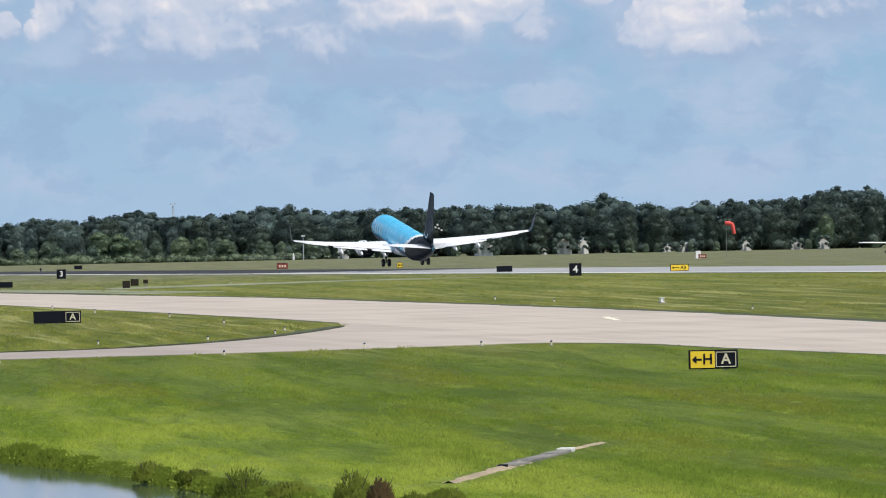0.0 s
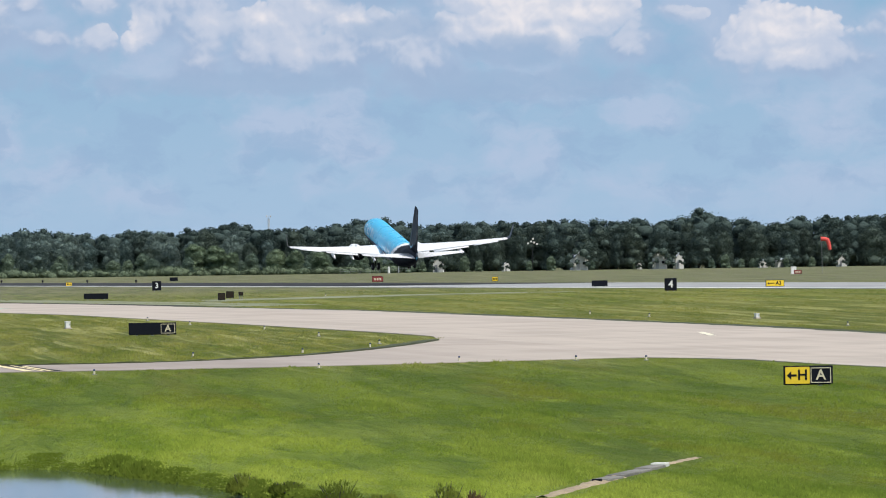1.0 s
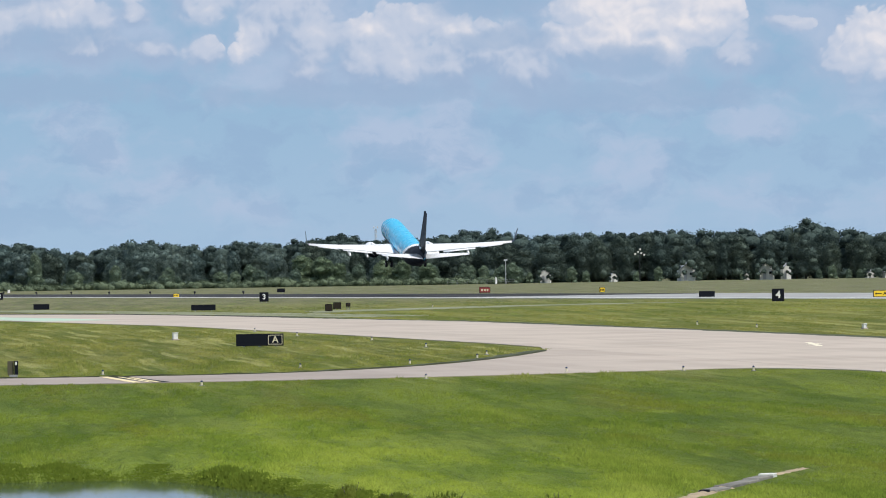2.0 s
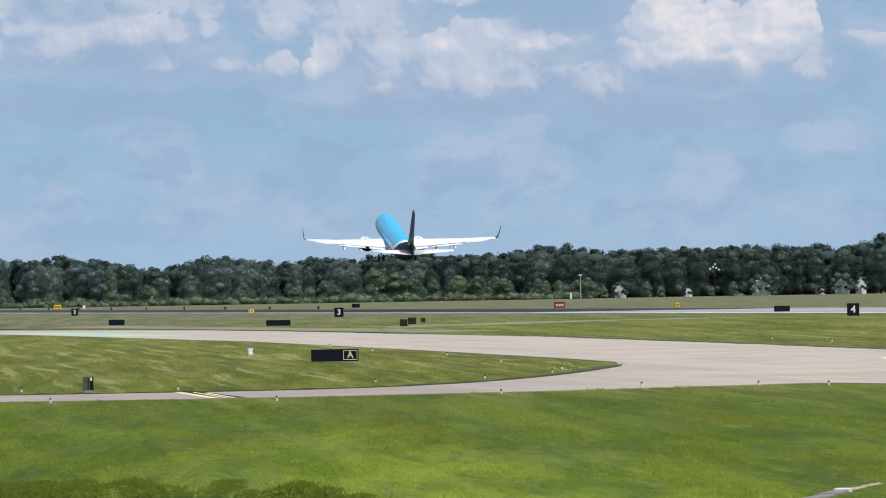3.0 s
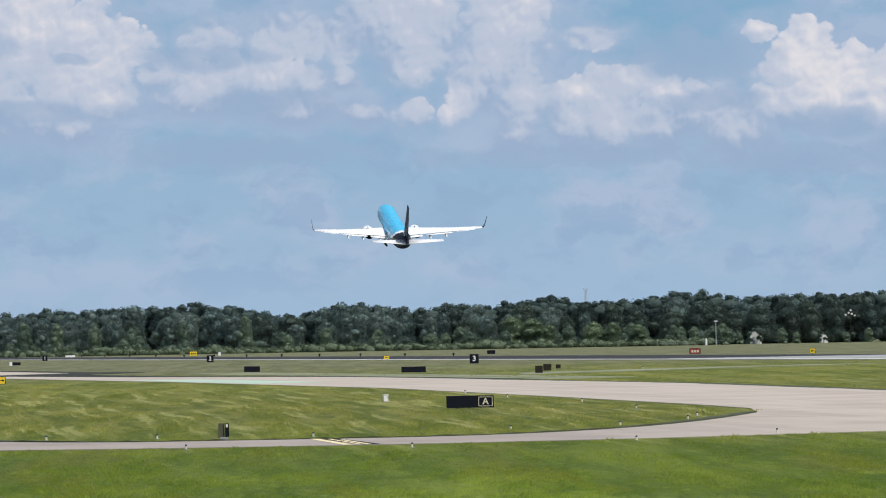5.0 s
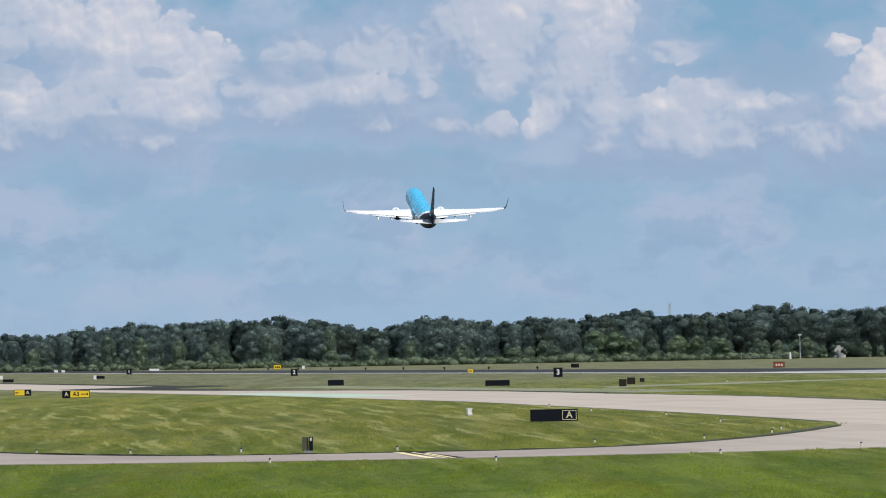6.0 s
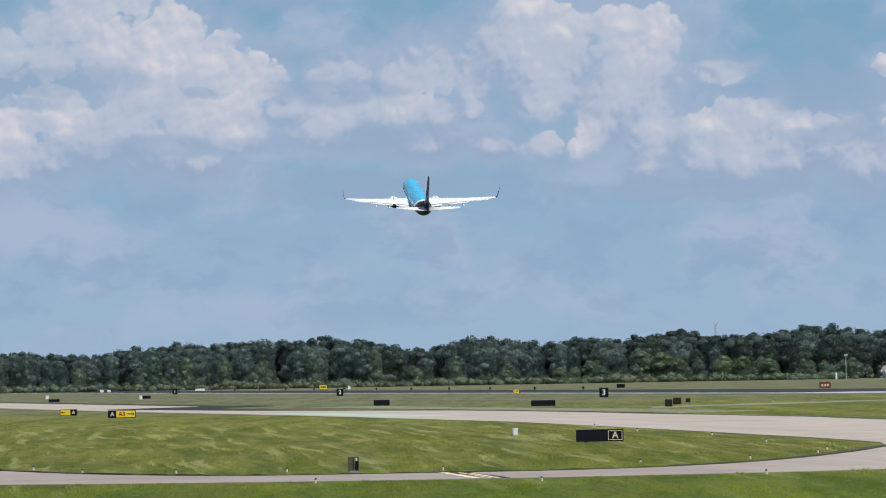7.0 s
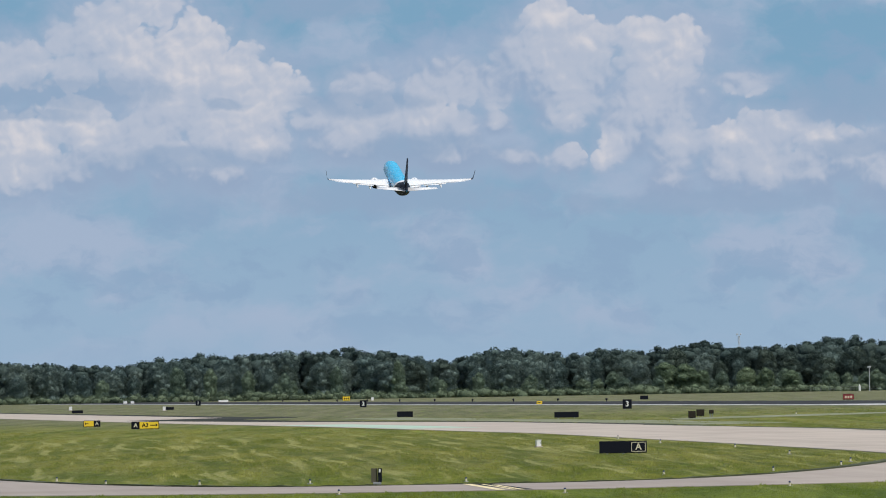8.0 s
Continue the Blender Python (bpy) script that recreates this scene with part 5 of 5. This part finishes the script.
def make_hut(az, y, w, high, label, gable=True, walls=None):
    """A small pale building: walls, roof with eaves, door and window."""
    x, y = far_xy(az, y)
    e = group_base("hut", pose(x, y, land(x, y), 0, 0, (az * 37) % 30 - 15), label, "building", "pale huts at the wood's edge")
    part("wall_shell", boxed(0, 0, high * 0.32, w, w * 1.1, high * 0.66, 0.05), walls or WHITE, e)
    bm = bmesh.new()
    z0, z1, d = high * 0.64, high, w * 0.62
    over = w * 0.56
    loft(bm, [[(-over, yy, z0), (0, yy, z1), (over, yy, z0), (over, yy, z0 + 0.15), (0, yy, z1 + 0.18), (-over, yy, z0 + 0.15)] for yy in (-d, d)])
    part("roof", bm, PALE_STEEL, e, "pale metal roof")
    bm = bmesh.new()
    yy = -w * 0.55
    bm.faces.new([bm.verts.new(c) for c in ((-w * 0.48, yy, z0), (w * 0.48, yy, z0), (0, yy, z1 - 0.05))])
    part("gable", bm, walls or WHITE, e)
    part("door", boxed(-w * 0.18, -w * 0.56, high * 0.27, w * 0.22, 0.08, high * 0.5, 0.01), GREY, e)
    win = part("window", boxed(w * 0.22, -w * 0.56, high * 0.38, w * 0.24, 0.06, high * 0.2, 0.01), WHITE, e)
    part("pane", boxed(w * 0.22, -w * 0.565, high * 0.38, w * 0.19, 0.06, high * 0.15), GLASS, win)


# Huts are made up to give the bright patches at the wood's edge.
HUTS = ((5.46, 5.4, 6.6), (6.18, 5.2, 6.6), (6.36, 3.0, 5.8), (7.12, 3.0, 2.8), (7.29, 5.6, 3.2), (7.83, 3.2, 4.2), (8.29, 4.0, 3.6), (8.53, 3.6, 4.4), (4.19, 3.6, 5.2), (4.80, 2.4, 3.6), (6.01, 1.8, 2.8))
for az, w, h in HUTS:
    make_hut(az, 2262, w, h, "made-up pale hut for a bright patch at the wood's edge", True, STUCCO)
rng = random.Random(13)
# Added leaf masses break up the outlines of the made-up huts.
brush = Leaves()
for az, w, h in HUTS:
    x0, y0 = far_xy(az, 2258)
    z0 = land(x0, y0)
    for dx, dz, r in ((-0.58, 0.3, 0.2), (0.6, 0.35, 0.2), (0.34, 0.95, 0.3), (-0.25, 1.0, 0.24), (rng.uniform(-0.3, 0.3), 0.45, 0.17), (-0.6, 0.75, 0.26), (0.6, 0.7, 0.22)):
        at = (x0 + dx * w * rng.uniform(0.85, 1.1), y0 - rng.uniform(0.2, 1.0), z0 + dz * h)
        size = max(0.5, r * w * rng.uniform(0.8, 1.2))
        brush.lump(rng, at, (size, size, size * 0.9))
        brush.clumps(rng, at, (size * 1.05, size * 1.05, size), 60, 0.4)
tagged(brush.made("overgrown_brush", LEAF), "dark leaf masses added to break up the pale huts", "brush", kind="stuff")


def make_floodlight():
    x, y = far_xy(5.042, 2232)
    e = group_base("floodlight_mast", pose(x, y, land(x, y)), "floodlight mast with white lamp heads before the wood", "lamp post")
    part("pole", tubed((0, 0, -0.3), (0, 0, 9.8), 0.16, 0.1), DARK, e)
    part("crossbar", tubed((-1.7, 0, 9.4), (1.7, 0, 9.8), 0.07, 0.07, 8), DARK, e)
    for dx, dz in ((-1.6, 9.8), (-0.5, 10.5), (0.6, 10.1), (1.6, 9.5), (0.2, 11.4)):
        part("lamp_head", boxed(dx, -0.2, dz, 0.7, 0.4, 0.62, 0.15), STUCCO, e, "white lamp head")


make_floodlight()


def make_light_plane():
    x, y = far_xy(9.16, 1500)
    e = group_base("light_aircraft", pose(x, y, land(x, y), 0, 0, 12), "white high-wing light aircraft parked beyond the runway", "airplane")
    e.scale = (1.6, 1.6, 1.1)
    bm = bmesh.new()
    loft(bm, [[(math.sin(k * math.tau / 16) * w, -s, zc + math.cos(k * math.tau / 16) * h) for k in range(16)] for s, zc, w, h in ((-2.0, 1.2, 0.25, 0.3), (-1.5, 1.25, 0.5, 0.55), (0, 1.35, 0.58, 0.75), (1.2, 1.4, 0.5, 0.65), (4.6, 1.5, 0.12, 0.16))])
    body = part("fuselage", bm, WHITE, e, "", True)
    for side in (-1, 1):
        surface("wing", [(-0.7, 0.9, 0.3, 2.0, 0.3), (-0.6, 0.6, 5.4, 2.25, 0.24)], WHITE, e, "", side)
        surface("tailplane", [(3.9, 4.7, 0.05, 1.55, 0.08), (4.1, 4.7, 1.7, 1.55, 0.08)], WHITE, e, "", side)
        part("wing_strut", tubed((side * 0.5, -0.1, 0.8), (side * 2.6, 0.0, 2.15), 0.05, 0.05, 6), WHITE, e)
        part("wheel", tubed((side * 1.15 - 0.08, 0.3, 0.2), (side * 1.15 + 0.08, 0.3, 0.2), 0.22, 0.22, 14), TYRE, e)
        part("gear_leg", tubed((side * 0.4, 0.2, 0.8), (side * 1.1, 0.3, 0.2), 0.05, 0.04, 6), WHITE, e)
    part("nose_wheel", tubed((-0.07, 1.7, 0.18), (0.07, 1.7, 0.18), 0.2, 0.2, 14), TYRE, e)
    part("nose_leg", tubed((0, 1.6, 0.9), (0, 1.7, 0.2), 0.05, 0.04, 6), WHITE, e)
    bm = bmesh.new()
    loft(bm, [[(p[2] - z, p[1], z) for p in aerofoil(le, te, 0, z, 0.08)] for le, te, z in ((3.6, 4.9, 1.6), (4.4, 5.1, 3.0))])
    part("fin", bm, WHITE, e, "", True)
    part("windscreen", boxed(0, 0.85, 1.7, 1.0, 0.7, 0.4, 0.12), GLASS, body)


make_light_plane()


def make_fence():
    e = tagged(new("fence"), "grey chain-link fence with steel posts before the wood", "fence")
    pts = [far_xy(3.3 + 0.09 * k, 2230) for k in range(8)]
    for x, y in pts:
        part("post", tubed((x, y, land(x, y) - 0.2), (x, y, land(x, y) + 1.6), 0.05, 0.05, 6), GREY, e)
    for z in (0.8, 1.55):
        bm = bmesh.new()
        for (x0, y0), (x1, y1) in zip(pts, pts[1:]):
            tube(bm, (x0, y0, land(x0, y0) + z), (x1, y1, land(x1, y1) + z), 0.025, 0.025, 5)
        part("rail", bm, GREY, e)


make_fence()


def make_runway_light():
    e = tagged(new("runway_light"), "dark runway edge light on a short stem", "light", "lights along the far runway edge")
    part("stem", tubed((0, 0, -0.05), (0, 0, 0.35), 0.12, 0.1, 8), DARK, e)
    bm = bmesh.new()
    loft(bm, [[(math.cos(k * math.tau / 10) * r, math.sin(k * math.tau / 10) * r, z) for k in range(10)] for z, r in ((0.33, 0.2), (0.6, 0.28), (0.75, 0.12))])
    part("lens", bm, DARK, e)
    return e


rl = make_runway_light()
for k in range(14):
    y = 1330 + 61 * k
    x = RUN_X + 22.0 - SLOPE * (y - RUN_Y)
    m = pose(x, y, land(x, y))
    if k:
        copy_thing(rl, m)
    else:
        rl.matrix_world = m
make_cabinet(-86.3, 1458.0, 0.7, 0.8, "white steel equipment box far down the airfield")
make_cabinet(-57.3, 1290.0, 0.55, 0.75, "white steel equipment box beside a black sign")
make_cabinet(168.0, 1294.0, 1.1, 1.5, "white steel equipment box beyond the runway")
make_cabinet(-103.6, 2050.0, 1.2, 0.8, "white steel equipment box near the wood")
make_cabinet(-101.4, 2052.0, 1.1, 0.7, "white steel equipment box near the wood")
make_cabinet(-72.2, 2060.0, 3.2, 0.6, "long pale equipment box near the wood")
make_cabinet(-21.9, 1900.0, 0.7, 0.9, "small pale equipment box near the wood")


# ---- what moves ----
def motions():
    walk(AIRLINER, [
        (0.0, pose(72.75, 923.0, 9.85, 7.56, -1.41, 7.10)),
        (1.0, pose(62.47, 999.2, 12.30, 9.96, -1.60, 7.00)),
        (2.0, pose(51.95, 1075.4, 15.00, 11.02, 0.0, 6.55)),
        (3.5, pose(35.50, 1189.8, 22.64, 12.92, 0.2, 6.40)),
        (4.5, pose(24.63, 1266.0, 29.64, 13.82, 0.0, 6.47)),
        (5.2, pose(17.00, 1319.3, 35.23, 14.10, -0.2, 6.58)),
        (6.5, pose(2.84, 1418.4, 46.42, 13.50, -0.1, 6.88)),
        (8.0, pose(-12.79, 1532.7, 60.58, 13.50, 0.6, 7.05)),
    ])
    for side, leg in MAIN_LEGS:
        at = lambda a: pose(side * 2.86, -19.4, -1.15, 0, side * a, 0)
        walk(leg, [(0.0, at(0)), (3.4, at(0)), (4.5, at(22)), (5.2, at(42)), (6.5, at(72)), (7.2, at(86)), (8.0, at(86))])
    fold = lambda a: pose(0, -4.1, -1.5, a, 0, 0)
    walk(NOSE_LEG, [(0.0, fold(0)), (3.4, fold(0)), (5.0, fold(45)), (6.6, fold(85)), (8.0, fold(85))])


motions()
